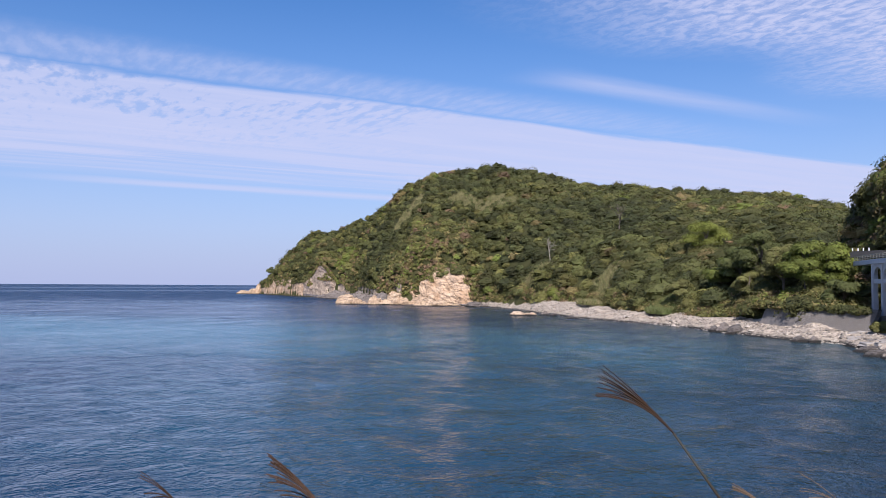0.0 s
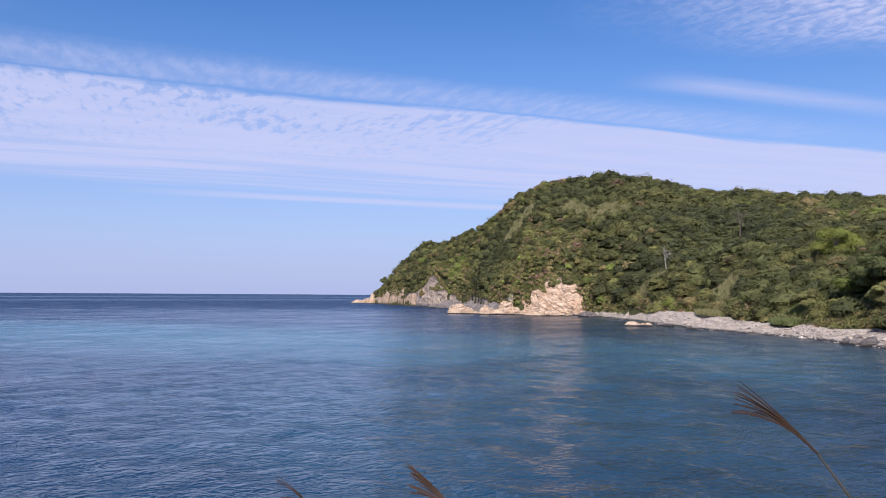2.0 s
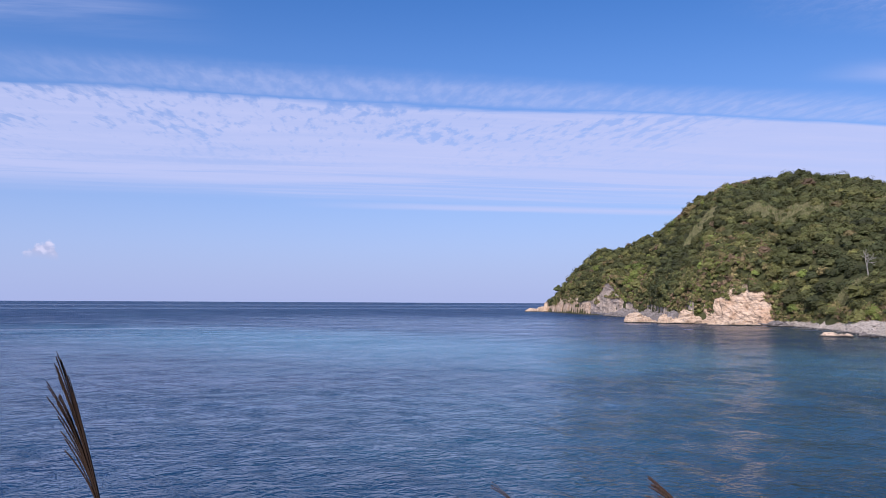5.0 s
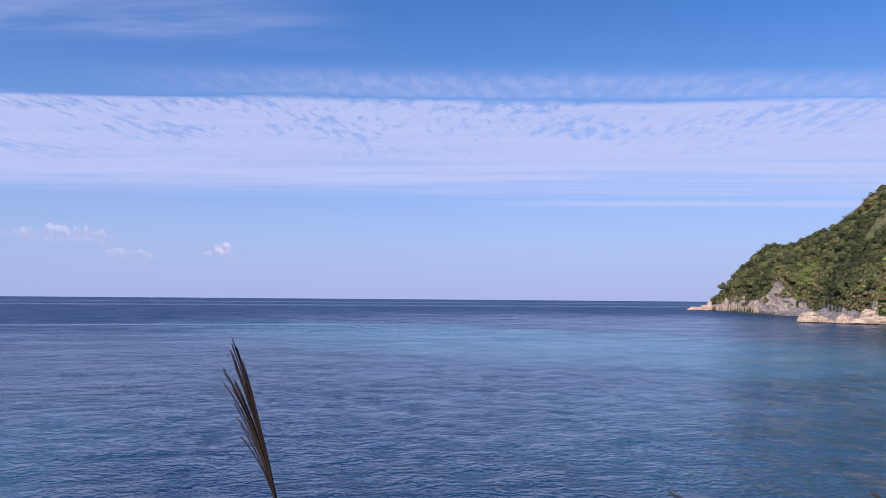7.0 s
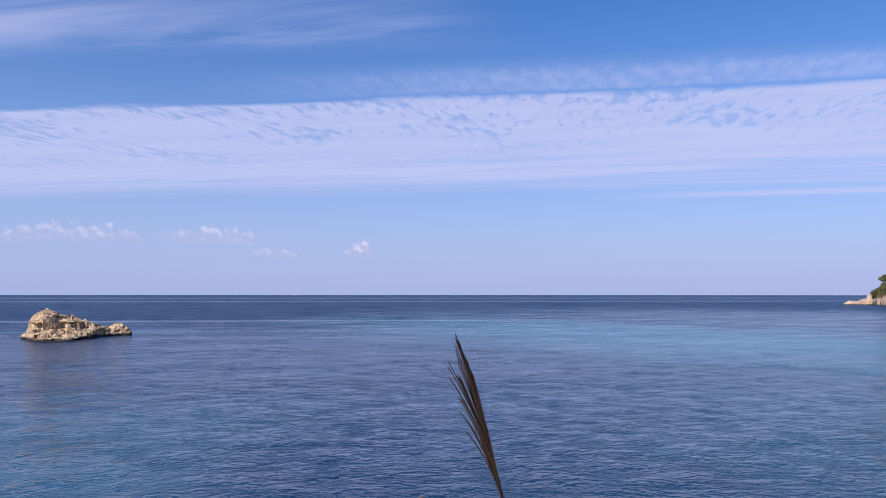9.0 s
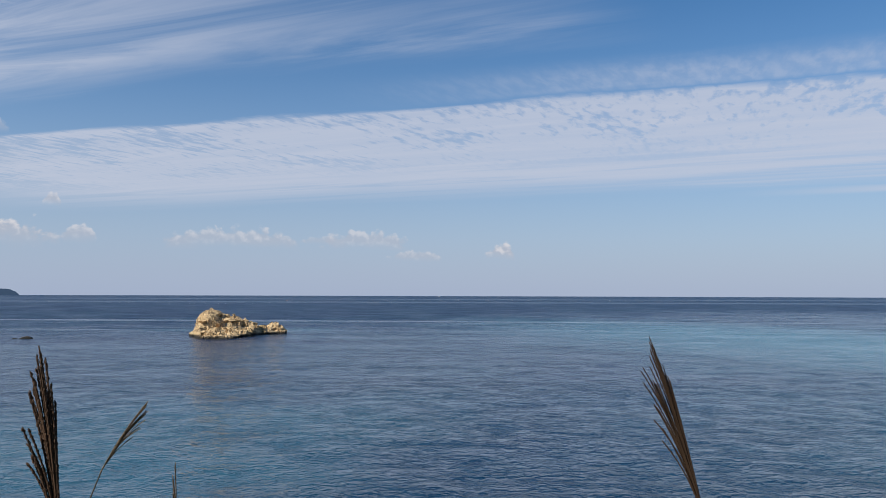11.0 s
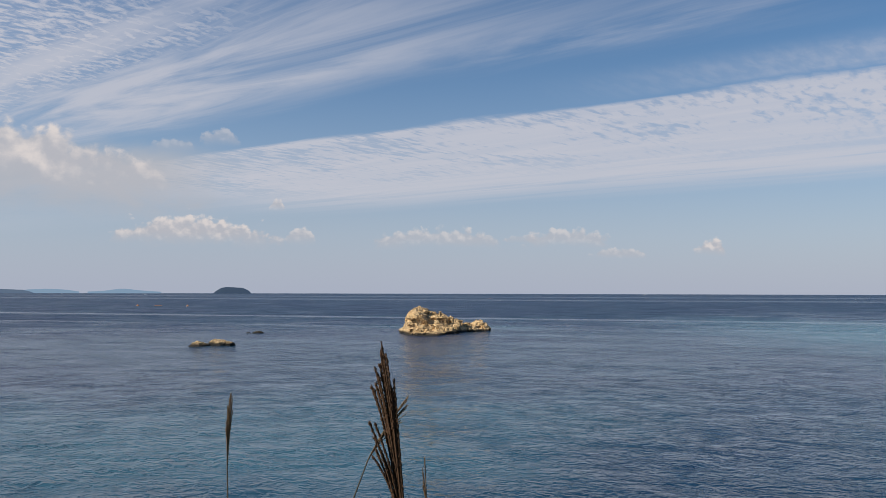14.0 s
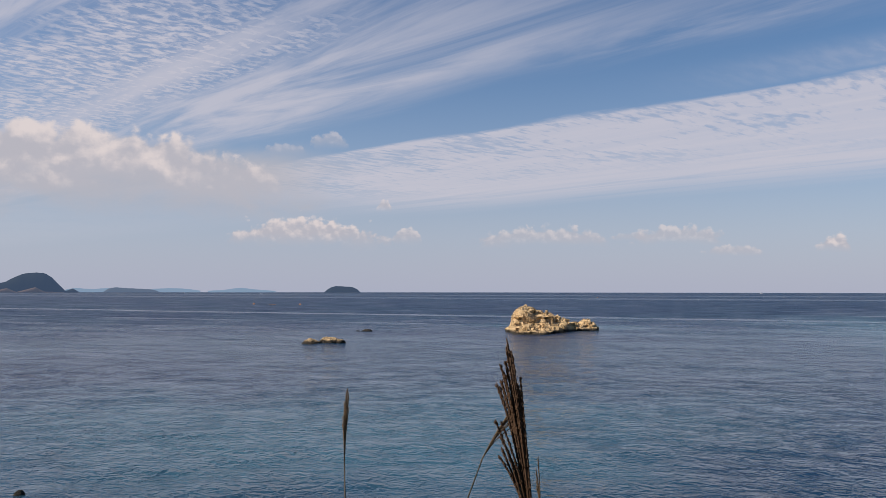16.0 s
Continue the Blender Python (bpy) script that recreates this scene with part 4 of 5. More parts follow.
crag("reef_rock", polar(-82.6, 153), 82.6, [(-2.0, 0, 2.4, 2.6, 0.8), (1.2, 1.5, 2.6, 2.2, 1.0), (3.4, 0, 1.2, 1.2, 0.5)], ISLET_ROCK, "low weathered reef rock just above the water", 5, 0.18, 0.45)
crag("reef_rock", polar(-79.5, 197), 79.5, [(0, 0, 1.9, 1.2, 0.6), (-2.2, 0.5, 0.9, 0.8, 0.25)], DARK_ROCK, "small dark reef rock barely above the water", 6, 0.2, 0.3)
crag("sea_stack", polar(-13.7, 795), 13.7, [(4, 0, 8, 6, 5.0), (8.5, 1, 3.6, 4, 9.5), (-6, 0, 7, 5, 3.2)], TAN_ROCK, "pale rocks standing off the headland's tip", 8, 0.5)
for k_ in range(10):
    a_ = -7.9 + 0.42 * k_
    crag("shore_rock", polar(a_, float(shore_line(np.array([a_]))[0]) + 4), -a_ + 40, [(0, 0, 9, 7, 3.0 + (k_ * 7 % 4) * 0.8), (8, 3, 7, 6, 2.4), (-7, 2, 6, 6, 2.0)], GREY_ROCK, "grey broken rock along the headland's shore", 70 + k_, 0.5, 1.0, "rocks along the headland")
crag("shore_rock", polar(-6.7, 396), 6.7, [(-2, 2, 4.5, 4, 4.8), (1.5, 1, 5.5, 4, 3.4), (6.5, 0, 4, 3, 1.2)], TAN_ROCK, "pale orange rock in the water off the headland", 9, 0.3)
crag("shore_rock", polar(-3.6, 386), 3.6, [(-9, 2, 3.2, 4, 4.2), (-6, 3, 4, 4, 2.8), (0.5, 4, 4.4, 5, 6.2), (3, 1, 6, 5, 3.6), (9, 0, 6, 4, 1.8)], TAN_ROCK, "jagged pale orange rocks at the cliff's foot", 12, 0.3)
crag("shore_rock", polar(-0.6, 368), 0.6, [(-5, 2, 6, 5, 2.2), (2, 3, 5, 5, 2.6), (8, 4, 4, 4, 2.0)], TAN_ROCK, "low orange boulders at the cliff's foot", 15, 0.3)
crag("shore_rock", polar(3.0, 362), -3.0, [(-4, 1, 5, 4, 2.0), (3, 0, 5, 4, 1.4)], GREY_ROCK, "grey broken rocks on the shore", 18, 0.3)
crag("shore_rock", polar(6.0, 262), -6.0, [(-3, 0, 3.2, 2, 1.2), (1.5, 0.5, 2.6, 2, 1.0)], TAN_ROCK, "flat tan rock in the shallows by the beach", 21, 0.2, 0.5)
for k_, (a_, d_, s_, h_) in enumerate(((7.4, 268, 1.6, 1.5), (7.9, 262, 1.2, 1.2), (9.3, 243, 2.2, 0.7), (18.9, 186, 1.2, 1.3), (19.5, 184, 1.7, 2.1), (20.3, 181, 1.9, 2.0), (19.9, 177, 1.2, 0.7), (24.2, 159, 1.5, 1.0), (25.1, 158, 1.2, 0.9), (27.6, 160, 2.0, 1.6), (28.3, 140, 3.0, 0.8), (28.8, 131, 2.6, 0.9), (29.2, 150, 1.8, 1.1))):
    crag("boulder", polar(a_, d_), -a_, [(0, 0, s_, s_ * 0.8, h_), (s_ * 0.5, 0.3, s_ * 0.7, s_ * 0.6, h_ * 0.7)], DARK_ROCK if k_ % 4 else GREY_ROCK, "weathered boulder lying at the edge of the beach", 30 + k_, 0.16, 0.4, "boulders along the beach", "boulder")
for a_, d_, h_ in ((-101.9, 45.0, 0.25), (-103.4, 47.0, 0.4), (-102.9, 42.0, 0.12)):
    crag("boulder", polar(a_, d_), -a_, [(0, 0, 0.45, 0.4, h_)], DARK_ROCK, "dark wet boulder showing above the water", int(d_), 0.08, 0.1, "boulders under the bank", "boulder")


# ---- trees that stand out ----
def tube(bm, points, radii, sides=6):
    """A tapered tube through points."""
    rings = []
    for i, (p, r) in enumerate(zip(points, radii)):
        p = Vector(p)
        t = (Vector(points[min(i + 1, len(points) - 1)]) - Vector(points[max(i - 1, 0)])).normalized()
        e1 = t.orthogonal().normalized()
        e2 = t.cross(e1)
        rings.append([bm.verts.new(p + (e1 * math.cos(q) + e2 * math.sin(q)) * r) for q in (2 * math.pi * s / sides for s in range(sides))])
    for a_, b_ in zip(rings, rings[1:]):
        for s in range(sides):
            bm.faces.new((a_[s], a_[(s + 1) % sides], b_[(s + 1) % sides], b_[s]))
    bm.faces.new(rings[0][::-1])
    bm.faces.new(rings[-1])


def tree(a, d, tall, wide, tint, label, seed, leaves=760, size=0.30, base=None):
    rng = np.random.default_rng(seed)
    x, y, _ = polar(a, d)
    z = float(land_height(np.array([x]), np.array([y]))[0]) - 0.3 if base is None else base
    ob = tagged(new("tree"), label, "tree", "trees above the beach")
    ob.matrix_world = pose(x, y, z)
    bm = bmesh.new()
    tube(bm, [(0, 0, 0), (0.15, 0.1, tall * 0.3), (-0.1, 0.2, tall * 0.6), (0.1, 0, tall * 0.85)], [tall * 0.026, tall * 0.021, tall * 0.014, 0.05])
    hubs = []
    for k in range(18):
        t_, h = rng.uniform(0, 6.28), rng.uniform(0.42, 0.95)
        out = wide * rng.uniform(0.35, 0.78) * (1.15 - 0.55 * abs(h - 0.6) / 0.4)
        p = np.array([math.cos(t_) * out, math.sin(t_) * out, tall * h])
        hubs.append(p)
        tube(bm, [(0, 0.1, tall * (0.25 + 0.45 * (h - 0.3))), tuple(p * [0.5, 0.5, 0.9]), tuple(p)], [tall * 0.010, tall * 0.006, 0.03], 5)
    part("trunk", bm, BARK, ob)
    V, F, T = leaf_cards(np.array(hubs), np.full(len(hubs), wide * 0.42), np.array([tint] * len(hubs)) * rng.uniform(0.75, 1.25, (len(hubs), 1)), leaves, size, rng, 0.62, sides=3)
    crown = new("crown", mesh_of("crown", V, F, LEAF, tint=T))
    crown.parent = ob
    return ob


BRIGHT, FRESH, OLIVE, DARK, GOLD = (0.165, 0.190, 0.034), (0.145, 0.165, 0.032), (0.160, 0.155, 0.048), (0.125, 0.138, 0.042), (0.195, 0.212, 0.038)
for a_, d_, tall_, wide_, tint_, words in ((25.9, 187, 12, 6.0, BRIGHT, "bright green broadleaf tree above the sea wall"), (24.6, 190, 12.5, 5.5, FRESH, "green broadleaf tree above the sea wall"), (23.3, 197, 13, 5.5, OLIVE, "olive-green tree above the concrete wall"),
                                           (22.0, 206, 14, 6.0, DARK, "dark green spreading tree above the beach"), (20.6, 216, 12, 5.5, DARK, "dark evergreen tree behind the beach"), (19.4, 224, 10, 5.0, FRESH, "green bushy tree behind the beach"),
                                           (18.5, 279, 10.5, 8.0, GOLD, "yellow-green tree on the slope"), (26.9, 178, 7, 4.0, DARK, "dark tree beside the viaduct"), (26.6, 192, 12, 4.4, FRESH, "green tree beside the viaduct"),
                                           (21.2, 204, 8, 4.2, OLIVE, "olive bush-like tree behind the beach"), (16.8, 228, 6.5, 4.2, OLIVE, "low olive tree behind the beach"), (27.9, 169, 4.5, 2.0, DARK, "dark bushy tree under the viaduct"), (28.9, 158, 2.6, 1.6, OLIVE, "olive bush at the foot of the viaduct"),
                                           (-12.2, 768, 9, 5.0, DARK, "lone dark tree over the headland's cliff")):
    tree(a_, d_, tall_, wide_, tint_, words, int(a_ * 10) + 400)


def bare_tree(a, d, tall, label, seed, mat):
    rng = np.random.default_rng(seed)
    x, y, _ = polar(a, d)
    z = float(land_height(np.array([x]), np.array([y]))[0])
    bm = bmesh.new()

    def grow(p, way_, length, r, left):
        q = p + way_ * length
        tube(bm, [p, p + way_ * length * 0.5 + Vector(rng.normal(0, length * 0.04, 3)), q], [r, r * 0.8, r * 0.6], 5)
        if left:
            for _ in range(3 if left > 1 else 2):
                grow(q, (way_ + Vector(rng.normal(0, 0.45, 3)) + Vector((0, 0, 0.12))).normalized(), length * rng.uniform(0.55, 0.75), r * 0.6, left - 1)
    grow(Vector((0, 0, 0)), Vector((0.05, 0, 1)).normalized(), tall * 0.42, tall * 0.028, 4)
    ob = tagged(new("bare_tree"), label, "tree")
    ob.matrix_world = pose(x, y, z)
    part("trunk", bm, mat, ob)


bare_tree(7.63, 343, 10.5, "pale dead tree with bare forked branches", 3, PALE_BARK)
bare_tree(5.8, 545, 7, "leafless pale tree on the ridge", 5, PALE_BARK)
bare_tree(12.6, 350, 12, "bare grey-brown tree among green crowns", 8, BARK)


# ---- the sea wall and the viaduct ----
def ramp(bm, p0, p1, back, low, high, thick=0.5):
    """A leaning slab between two plan points: foot at 'low', top set back by 'back' at 'high'."""
    p0, p1 = Vector((*p0, 0)), Vector((*p1, 0))
    n_ = (p1 - p0).normalized().cross(Vector((0, 0, 1)))
    if n_.dot(p0) < 0:
        n_ = -n_
    front = [p0 + Vector((0, 0, low)), p1 + Vector((0, 0, low)), p1 + n_ * back + Vector((0, 0, high)), p0 + n_ * back + Vector((0, 0, high))]
    vs = [bm.verts.new(p) for p in front] + [bm.verts.new(p + n_ * thick) for p in front]
    for f_ in ((0, 1, 2, 3), (7, 6, 5, 4), (0, 4, 5, 1), (1, 5, 6, 2), (2, 6, 7, 3), (3, 7, 4, 0)):
        bm.faces.new([vs[i] for i in f_])
    bmesh.ops.recalc_face_normals(bm, faces=bm.faces)


wall = tagged(new("sea_wall"), "sea wall of plain concrete and stone pitching", "wall")
bm = bmesh.new()
ramp(bm, polar(21.7, 184)[:2], polar(23.9, 173.4)[:2], 2.4, 1.2, 6.6, 1.2)
part("concrete_panel", bm, CONCRETE, wall, "grey stained concrete panel")
bm = bmesh.new()
ramp(bm, polar(23.7, 173.6)[:2], polar(28.2, 162)[:2], 2.9, 1.2, 6.0, 1.0)
part("stone_pitching", bm, PITCHING, wall, "sloping stone pitching set in mortar")
P0, WAYL = Vector((85.6, 164.0)), Vector((-5.6, -22.0)).normalized()
LAND = Vector((-WAYL.y, WAYL.x))
if LAND.x < 0:
    LAND = -LAND
DECK = 15.2
along_turn = math.degrees(math.atan2(WAYL.y, WAYL.x))


def on_deck(s, off=0.0, z=0.0):
    q = P0 + WAYL * s + LAND * off
    return (q.x, q.y, z)


viaduct = tagged(new("viaduct"), "pale concrete road viaduct on arched columns", "bridge")
LONG = 62.0
part("deck", box(bmesh.new(), (LONG, 6.4, 0.7), on_deck(LONG / 2 - 1.0, 3.0, DECK - 0.35), along_turn, 0.04), PAINTED, viaduct)
part("kerb", box(bmesh.new(), (LONG, 0.35, 0.25), on_deck(LONG / 2 - 1.0, 0.05, DECK + 0.125), along_turn, 0.02), PAINTED, viaduct)
part("carriageway", box(bmesh.new(), (LONG, 5.4, 0.06), on_deck(LONG / 2 - 1.0, 3.1, DECK + 0.03), along_turn), ASPHALT, viaduct, "dark asphalt road surface")
BAY = 6.4
for k_ in range(8):
    s_ = 18.4 + BAY * (k_ - 1)
    for off_ in (0.55, 5.4):
        x_, y_, _ = on_deck(s_, off_)
        foot = max(float(land_height(np.array([x_]), np.array([y_]))[0]) - 0.5, -1.0)
        col = part("column", box(bmesh.new(), (1.0, 1.0, DECK - 0.7 - foot), (x_, y_, (DECK - 0.7 + foot) / 2), along_turn, 0.06), PAINTED, viaduct)
        part("footing", box(bmesh.new(), (1.9, 1.9, 3.4), (x_, y_, foot + 1.5), along_turn, 0.1), CONCRETE, col, "rough grey concrete footing")
        part("tie_beam", box(bmesh.new(), (BAY - 1.0, 0.6, 0.8), on_deck(s_ + BAY / 2, off_, 11.2), along_turn, 0.03), PAINTED, viaduct)
        # haunched girder over the bay
        bm = bmesh.new()
        arch = [((BAY / 2 - 0.5) * math.cos(math.pi * q / 10), -2.6 + 2.0 * math.sin(math.pi * q / 10)) for q in range(11)]
        prof = [(-BAY / 2, 0), (BAY / 2, 0), (BAY / 2, -2.6)] + arch + [(-BAY / 2, -2.6)]
        sides_ = len(prof)
        for side_ in (-0.28, 0.28):
            bm.faces.new([bm.verts.new((u_, side_, v_)) for u_, v_ in (prof if side_ > 0 else prof[::-1])])
        bm.verts.ensure_lookup_table()
        for i_ in range(sides_):
            j_ = (i_ + 1) % sides_
            bm.faces.new((bm.verts[sides_ - 1 - i_], bm.verts[sides_ - 1 - j_], bm.verts[sides_ + j_], bm.verts[sides_ + i_]))
        bmesh.ops.recalc_face_normals(bm, faces=bm.faces)
        bm.transform(pose(*on_deck(s_ + BAY / 2, off_, DECK - 0.7), 0, 0, along_turn))
        part("girder", bm, PAINTED, viaduct)
    part("cross_beam", box(bmesh.new(), (0.7, 3.9, 0.8), on_deck(s_, 3.0, 11.2), along_turn, 0.03), PAINTED, viaduct)
for off_ in (0.05, 6.0):
    rail_ = tagged(new("railing"), "cream-painted steel railing along the viaduct", "railing", "railings of the viaduct")
    for s_ in np.arange(-0.5, LONG - 2, 2.0):
        part("post", box(bmesh.new(), (0.12, 0.12, 1.0), on_deck(float(s_), off_, DECK + 0.7), along_turn, 0.01), RAIL, rail_)
    for z_ in (0.55, 0.85, 1.18):
        part("bar", box(bmesh.new(), (LONG - 1, 0.09, 0.09 if z_ < 1 else 0.13), on_deck(LONG / 2 - 1.0, off_, DECK + z_), along_turn, 0.01), RAIL, rail_)
bend0, bend1 = Vector(polar(26.3, 196.4)), Vector(polar(28.6, 192.2))
bend_turn = math.degrees(math.atan2(bend1.y - bend0.y, bend1.x - bend0.x))
mid_ = (bend0 + bend1) / 2
back_ = Vector((mid_.x, mid_.y, 0)).normalized() * 1.6
tagged(part("road", box(bmesh.new(), ((bend1 - bend0).length + 6, 4.2, 1.4), (mid_.x + back_.x, mid_.y + back_.y, 17.2), bend_turn, 0.05), ASPHALT), "asphalt road bend on the hillside", "road", kind="structure")
for k_ in range(7):
    x_, y_, _ = polar(26.5 + 0.31 * k_, 196 - 0.6 * k_)
    bm = bmesh.new()
    tube(bm, [(0, 0, -0.05), (0, 0, 0.6), (0, 0, 0.66)], [0.13, 0.13, 0.09], 8)
    ob = tagged(part("guard_post", bm, WHITE), "white roadside guard post at the bend", "post", "guard posts along the road")
    ob.matrix_world = pose(x_, y_, 17.9)

def block(a, k, size, seed):
    """A worn, flat concrete block lying askew on the stony shore, k of the way up the beach."""
    rng = random.Random(seed)
    bm = box(bmesh.new(), size, (0, 0, 0), 0, 0.08)
    for v_ in bm.verts:
        v_.co += Vector((rng.uniform(-0.16, 0.16), rng.uniform(-0.16, 0.16), rng.uniform(-0.05, 0.05)))
    ob = tagged(part("concrete_block", bm, SLAB), "worn flat concrete block on the stony shore", "block", "blocks on the shore")
    d = float(shore_line(np.array([a]))[0]) + k * float(np.interp(a, BEACH_TURN, BEACH_WIDE))
    ob.matrix_world = pose(*polar(a, d, 2.4 * k ** 0.8 + 0.12), rng.uniform(-5, 5), rng.uniform(-5, 5), rng.uniform(0, 180))


rng_ = random.Random(8)
for k_ in range(22):
    block(rng_.uniform(27.3, 29.4), rng_.uniform(0.08, 0.75), (rng_.uniform(1.1, 2.6), rng_.uniform(0.8, 1.5), 0.55), 60 + k_)

# ---- land far off across the sea ----
def isle(name, a0, a1, d, heights, mat, label, seed, deep=120.0, shelf=None):
    """An island or headland whose skyline rises and falls through the given heights, from a0 to a1."""
    u, v = np.linspace(0, 1, 90), np.linspace(-1, 1, 24)
    U, V = np.meshgrid(u, v, indexing="ij")
    h = np.interp(U, np.linspace(0, 1, len(heights)), heights)
    z = h * np.clip(1 - np.abs(V) ** 3, 0, 1) ** 0.6 * (0.93 + 0.14 * fbm(U * 14, V * 3, 3, seed)) - 3
    A, D = a0 + (a1 - a0) * U, d + deep * V
    x, y = D * np.sin(np.radians(A)), D * np.cos(np.radians(A))
    return tagged(new(name, mesh_of(name, np.stack([x, y, z], -1).reshape(-1, 3), grid_faces(len(u), len(v)), mat, True)), label, "island", kind="structure")


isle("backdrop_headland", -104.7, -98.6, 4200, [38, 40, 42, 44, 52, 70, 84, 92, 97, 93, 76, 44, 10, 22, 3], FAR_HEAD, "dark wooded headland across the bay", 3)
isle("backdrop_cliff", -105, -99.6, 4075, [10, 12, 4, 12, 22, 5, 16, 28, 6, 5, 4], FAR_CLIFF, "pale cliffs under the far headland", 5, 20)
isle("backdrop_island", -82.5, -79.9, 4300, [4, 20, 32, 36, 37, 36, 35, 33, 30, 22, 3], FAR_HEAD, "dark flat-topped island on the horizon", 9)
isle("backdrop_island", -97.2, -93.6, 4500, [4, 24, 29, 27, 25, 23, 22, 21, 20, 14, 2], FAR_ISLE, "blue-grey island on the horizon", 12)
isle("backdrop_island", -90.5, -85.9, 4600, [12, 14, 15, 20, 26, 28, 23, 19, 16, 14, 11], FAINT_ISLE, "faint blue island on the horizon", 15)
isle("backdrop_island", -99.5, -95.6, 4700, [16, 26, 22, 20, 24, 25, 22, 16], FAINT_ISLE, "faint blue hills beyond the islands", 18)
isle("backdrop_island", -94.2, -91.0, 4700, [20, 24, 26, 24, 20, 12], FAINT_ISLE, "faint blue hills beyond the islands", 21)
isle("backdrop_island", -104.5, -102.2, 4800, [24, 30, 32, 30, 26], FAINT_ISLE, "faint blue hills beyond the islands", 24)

# ---- floats and boats ----
def buoy(at, r, mat, label):
    bm = bmesh.new()
    bmesh.ops.create_icosphere(bm, subdivisions=2, radius=r)
    for v_ in bm.verts:
        v_.co.z *= 0.8
    tube(bm, [(0, 0, r * 0.7), (0, 0, r * 1.3)], [r * 0.2, r * 0.12], 6)
    ob = tagged(part("net_float", bm, mat), label, "buoy", "net floats on the bay")
    ob.matrix_world = pose(at[0], at[1], r * 0.25)


rng_ = np.random.default_rng(2)
for k_ in range(46):
    a_ = -82 + k_ * 0.62 + float(rng_.normal(0, 0.12))
    buoy(polar(a_, 905 + 90 * math.sin(k_ * 0.21) + float(rng_.normal(0, 8))), float(rng_.uniform(0.28, 0.45)), BUOY, "white float of a fishing net")
for k_ in range(18):
    buoy(polar(-64 + k_ * 1.7 + float(rng_.normal(0, 0.3)), 1350 + float(rng_.normal(0, 30))), float(rng_.uniform(0.4, 0.6)), BUOY, "white float of a fishing net")
for a_, d_ in ((-87.4, 590), (-84.2, 560), (-62.9, 1150)):
    buoy(polar(a_, d_), 0.8, ORANGE, "orange mooring buoy on the bay")
raft = tagged(new("float_raft"), "low orange and white raft on the water", "raft")
raft.matrix_world = pose(*polar(-86.1, 575), 0, 0, 86)
part("platform", box(bmesh.new(), (4.6, 2.0, 0.35), (0, 0, 0.25), 0, 0.05), ORANGE, raft)
for u_ in (-1.7, 0.0, 1.7):
    bm = bmesh.new()
    tube(bm, [(u_, -1.0, 0.1), (u_, 1.0, 0.1)], [0.3, 0.3], 8)
    part("float", bm, BUOY, raft)
for a_, d_ in ((-86.9, 2300), (-92.0, 2900), (-52.0, 3300)):
    boat = tagged(new("boat"), "small white fishing boat far out", "boat", "fishing boats")
    boat.matrix_world = pose(*polar(a_, d_), 0, 0, -a_ + 8)
    bm = bmesh.new()
    hull = [[(-4.5, 1.1, 1.2), (3, 1.1, 1.3), (5.2, 0, 1.7), (3, -1.1, 1.3), (-4.5, -1.1, 1.2)], [(-4.2, 0.8, -0.2), (2.6, 0.7, -0.2), (4.2, 0, -0.2), (2.6, -0.7, -0.2), (-4.2, -0.8, -0.2)]]
    top_, bot_ = [[bm.verts.new(p) for p in r_] for r_ in hull]
    for i_ in range(5):
        bm.faces.new((top_[i_], top_[(i_ + 1) % 5], bot_[(i_ + 1) % 5], bot_[i_]))
    bm.faces.new(top_[::-1])
    bm.faces.new(bot_)
    part("hull", bm, WHITE, boat)
    part("cabin", box(bmesh.new(), (2.2, 1.6, 1.6), (-1.2, 0, 2.1), 0, 0.1), WHITE, boat)


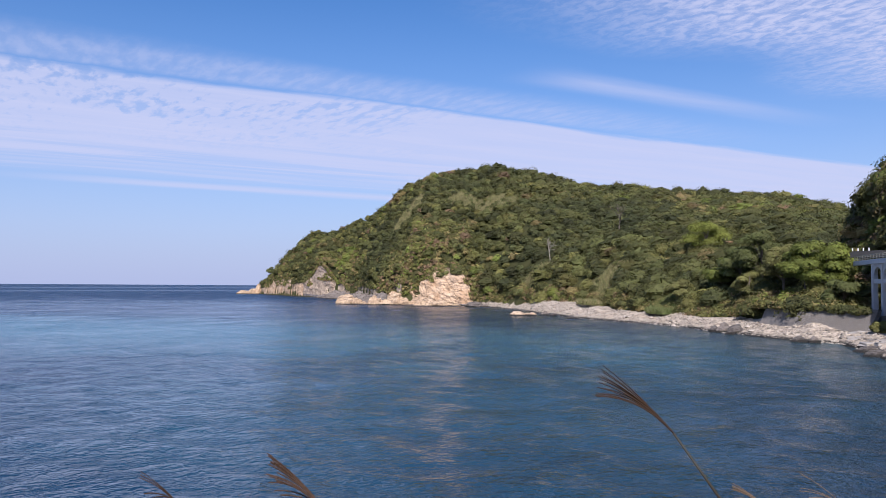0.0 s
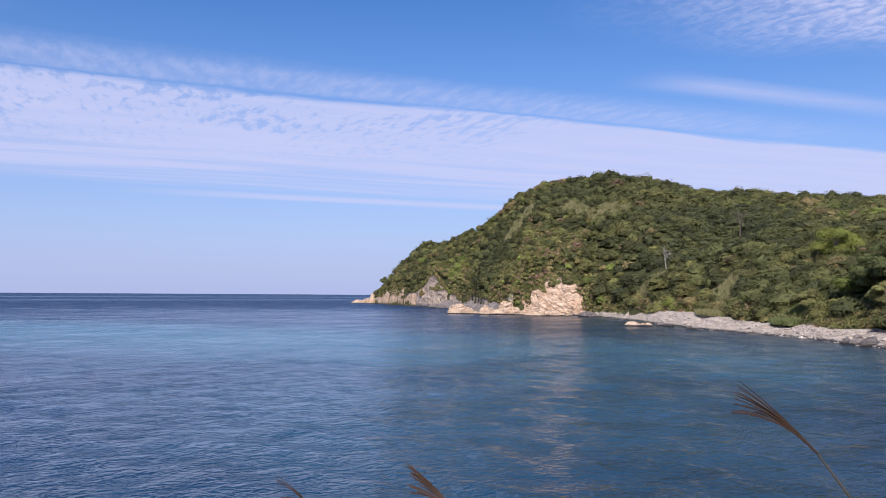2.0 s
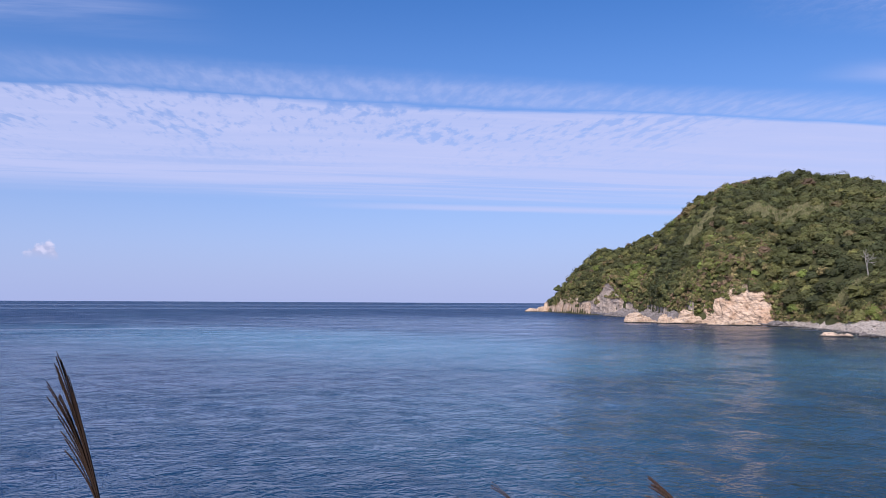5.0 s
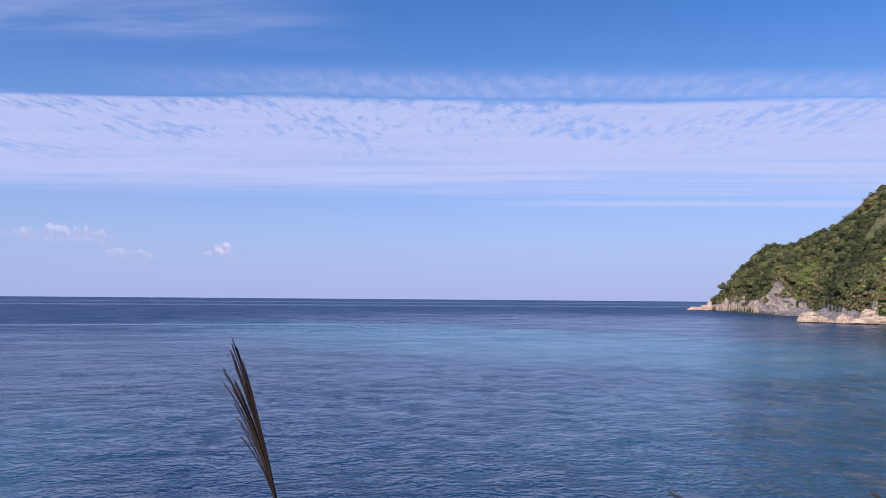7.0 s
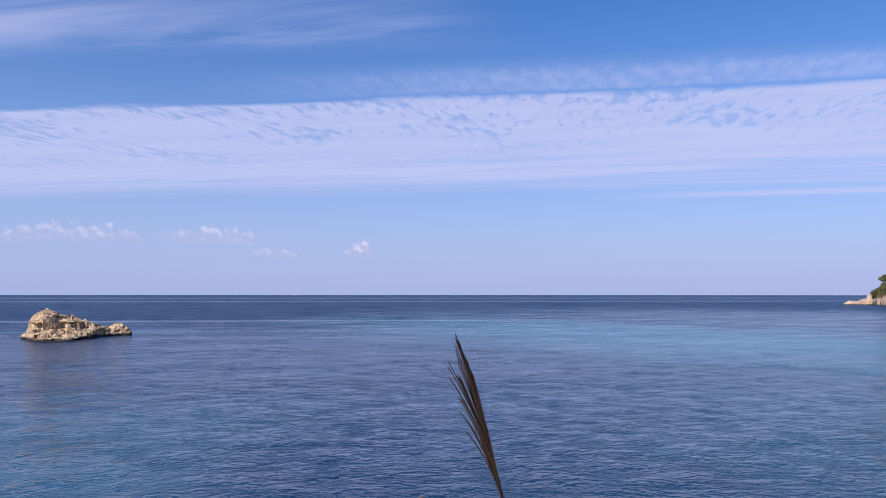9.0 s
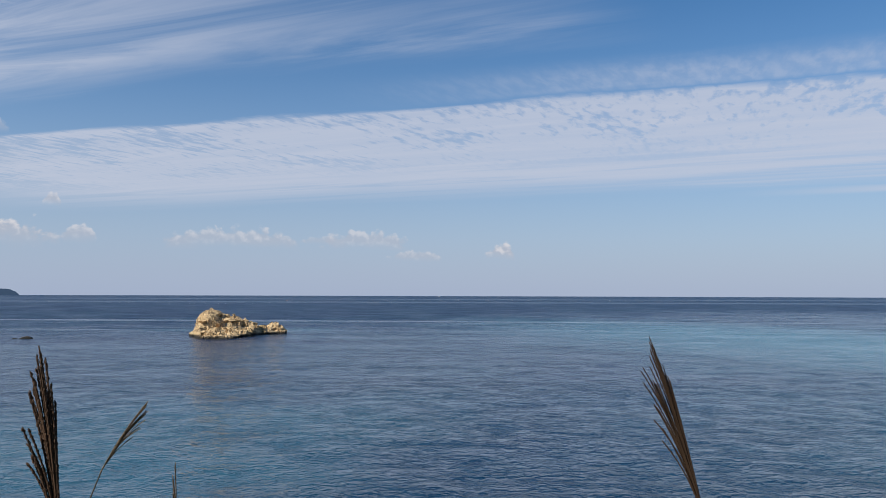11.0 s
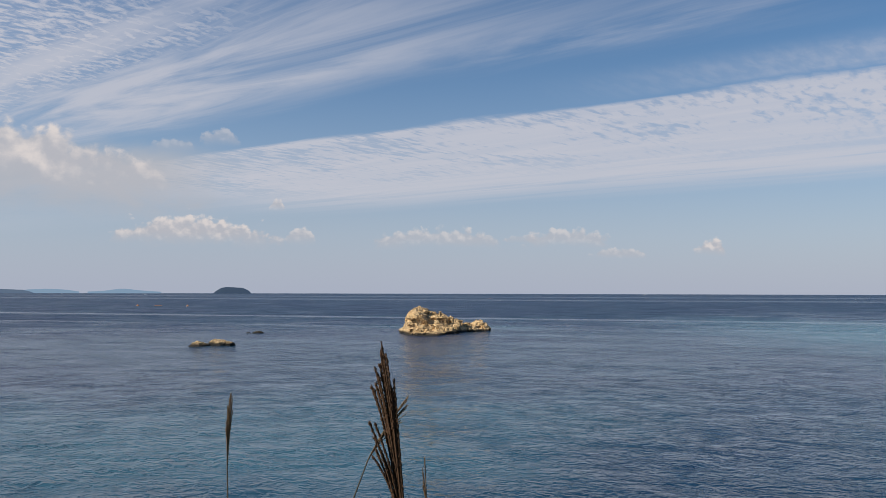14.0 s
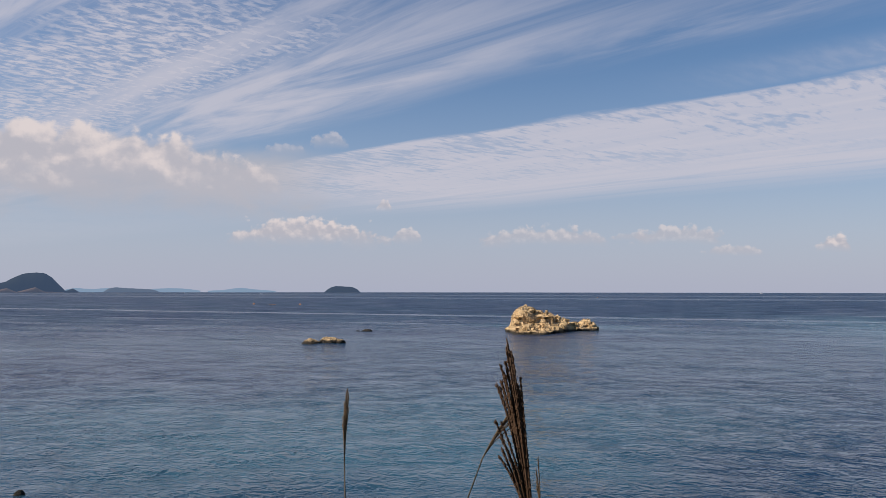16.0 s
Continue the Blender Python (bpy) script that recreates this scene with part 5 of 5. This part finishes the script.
# ---- plume grass on the bank ----
def plume_grass(tip, turn_, neck, foot, label, seed, strands=16, spread=0.03, droop=0.0, thick=0.0022, tufts=96, fur=None, bulk=1.0, fan=False):
    """A stalk of dry plume grass. neck and foot are sideways and down steps from the tip, seen along 'turn_' (degrees from +y)."""
    rng = np.random.default_rng(seed)
    right = Vector((math.cos(radians(turn_)), math.sin(radians(turn_)), 0))
    ahead = Vector((-right.y, right.x, 0))
    tip = Vector(tip)
    nk = tip + right * neck[0] - Vector((0, 0, neck[1]))
    ft = tip + right * foot[0] - Vector((0, 0, foot[1]))
    ground_z = float(land_height(np.array([ft.x]), np.array([ft.y]))[0])
    way_ = (nk - ft).normalized()
    root = ft + (ft - nk) * max((ft.z - ground_z) / max(nk.z - ft.z, 0.01), 0.0) * 0.55
    root.z = ground_z - 0.03
    ob = tagged(new("plume_grass"), label, "grass", "plume grass on the bank")
    bm = bmesh.new()
    bend_ = ft * 0.5 + root * 0.5 + (ft - nk) * 0.12
    tube(bm, [root, bend_, ft, nk], [thick * 1.5, thick * 1.35, thick * 1.1, thick * 0.8], 7)
    stem = part("stalk", bm, STALK, ob, "thin dry stalk", True)
    bm = bmesh.new()
    for k in range(strands):
        # strands leave the stalk low down and run close together; the outer ones are shorter
        start = nk + (tip - nk) * (rng.uniform(0, 0.2) if k > 4 else -0.03)
        side_ = -1.6 + (1.6 if fan else 2.5) * ((k * 7 % strands) + rng.uniform(0, 1)) / strands if k else 0.0
        deep_ = rng.normal(0, 0.8) if k else 0.0
        reach_ = 1.0 - min(abs(side_), 1.4) * rng.uniform(0.10, 0.42) if k and not fan else 1.0
        end = start + (tip - start) * reach_ + right * (side_ * spread) + ahead * (deep_ * spread) - Vector((0, 0, droop * (abs(side_) + rng.uniform(0, 0.4)) if k else 0))
        ctrl = start + ((tip - nk).normalized() * 0.5 + way_ * 0.5) * ((end - start).length * 0.55) + right * (side_ * spread * 0.2) + ahead * (deep_ * spread * 0.4)
        pts = []
        m_ = 7
        for q in range(m_ + 1):
            t_ = q / m_
            pts.append(start * (1 - t_) ** 2 + ctrl * (2 * t_ * (1 - t_)) + end * t_ ** 2)
        tube(bm, pts, [thick * 0.55 * bulk * (1 - 0.55 * q / m_) for q in range(m_ + 1)], 5)
        # spikelets along the strand
        for q in range(tufts):
            t_ = 0.02 + 0.96 * (q + rng.uniform(0, 0.8)) / tufts
            p = start * (1 - t_) ** 2 + ctrl * (2 * t_ * (1 - t_)) + end * t_ ** 2
            d_ = ((ctrl - start) * (1 - t_) + (end - ctrl) * t_).normalized()
            o_ = d_.orthogonal().normalized()
            o_ = (o_ * math.cos(q * 2.4 + k) + d_.cross(o_) * math.sin(q * 2.4 + k))
            l_ = rng.uniform(0.0038, 0.0060) * bulk
            w_ = l_ * 0.17
            a1 = p + d_ * l_ + o_ * l_ * 0.12
            sd = d_.cross(o_) * w_
            m1 = p + d_ * l_ * 0.5 + o_ * l_ * 0.12
            v0, v1, v2, v3, v4 = (bm.verts.new(z_) for z_ in (p, m1 + sd, a1, m1 - sd, m1 + o_ * w_))
            bm.faces.new((v0, v1, v4))
            bm.faces.new((v1, v2, v4))
            bm.faces.new((v2, v3, v4))
            bm.faces.new((v3, v0, v4))
    part("plume", bm, fur or PLUME, ob, "dry brown feathery plume")
    return ob


PL = 3.6
for tip_, turn_, neck_, foot_, n_, sp_, dr_, th_, fur_, words in (
        ((-0.339, 0.271, -0.022), 41, (0.085, 0.30), (0.11, 0.44), 34, 0.017, 0.014, 0.0026, SHADED_PLUME, "brown plume grass leaning seaward, shade put into its colour"),
        ((-0.341, 0.023, -0.017), 68, (0.026, 0.21), (0.035, 0.40), 26, 0.012, 0.014, 0.0024, PLUME, "dense dark brown plume grass close by"),
        ((-0.696, 0.040, -0.072), 74, (-0.006, 0.19), (0.0, 0.40), 16, 0.007, 0.006, 0.0020, PALE_PLUME, "slim upright pale brown plume grass"),
        ((-0.653, 0.152, -0.075), 62, (-0.10, 0.16), (-0.19, 0.40), 18, -0.010, 0.012, 0.0020, PALE_PLUME, "pale brown plume grass bending in the wind"),
        ((-0.788, 0.220, -0.146), 62, (0.008, 0.20), (0.01, 0.40), 14, 0.006, 0.006, 0.0022, PALE_PLUME, "slim pale plume grass low on the bank"),
        ((0.132, 0.656, -0.065), 0, (0.21, 0.20), (0.36, 0.41), 15, 0.016, 0.058, 0.0040, SHADED_PLUME, "arching red-brown plume grass with spread strands"),
        ((-0.230, 0.608, -0.143), 8, (0.11, 0.10), (0.24, 0.32), 14, 0.012, 0.02, 0.0024, SHADED_PLUME, "brown plume grass tip leaning over"),
        ((-0.080, 0.364, -0.077), 8, (0.10, 0.105), (0.20, 0.32), 18, 0.012, 0.02, 0.0022, PLUME, "brown plume grass tip leaning over"),
        ((-0.352, 0.261, -0.098), 39, (0.01, 0.15), (0.02, 0.35), 12, 0.010, 0.01, 0.0024, PALE_PLUME, "short pale plume grass on the bank"),
        ((-0.655, 0.271, -0.156), 56, (0.01, 0.15), (0.02, 0.35), 12, 0.012, 0.01, 0.0024, PALE_PLUME, "short pale plume grass on the bank"),
        ((0.219, 0.604, -0.148), -21, (0.10, 0.07), (0.25, 0.30), 14, 0.016, 0.02, 0.0020, PALE_PLUME, "brown plume grass tip leaning over"),
        ((0.264, 0.590, -0.137), -24, (0.12, 0.09), (0.25, 0.30), 7, 0.014, 0.016, 0.0016, PALE_PLUME, "thin pale plume grass tip leaning over")):
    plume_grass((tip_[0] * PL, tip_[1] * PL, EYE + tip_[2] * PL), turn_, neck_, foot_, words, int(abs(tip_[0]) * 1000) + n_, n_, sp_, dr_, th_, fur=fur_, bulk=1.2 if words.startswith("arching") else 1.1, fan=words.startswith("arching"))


def build_bank_grass():
    """Short dry grass on the bank below the road."""
    rng = np.random.default_rng(9)
    n = 9000
    u, v = rng.uniform(-1.2, 8, n), rng.uniform(-14, 14, n)
    x, y = -u * math.sin(radians(37)) + v * math.cos(radians(37)), u * math.cos(radians(37)) + v * math.sin(radians(37))
    z = land_height(x, y) - 0.02
    tall = rng.uniform(0.15, 0.5, n) * np.clip(0.4 + u * 0.4, 0.2, 1)
    t_ = rng.uniform(0, np.pi, n)
    e = np.stack([np.cos(t_), np.sin(t_), 0 * t_], 1) * 0.012
    base = np.stack([x, y, z], 1)
    top = base + np.stack([rng.normal(0, 0.3, n) * tall, rng.normal(0, 0.3, n) * tall, tall], 1)
    col = np.array((0.16, 0.15, 0.06)) * rng.uniform(0.6, 1.4, (n, 1))
    tagged(new("bank_grass", mesh_of("bank_grass", np.stack([base - e, base + e, top], 1).reshape(-1, 3), np.arange(3 * n).reshape(-1, 3), LEAF, tint=np.repeat(col, 3, axis=0))), "short dry grass on the bank", "grass", kind="stuff")


build_bank_grass()
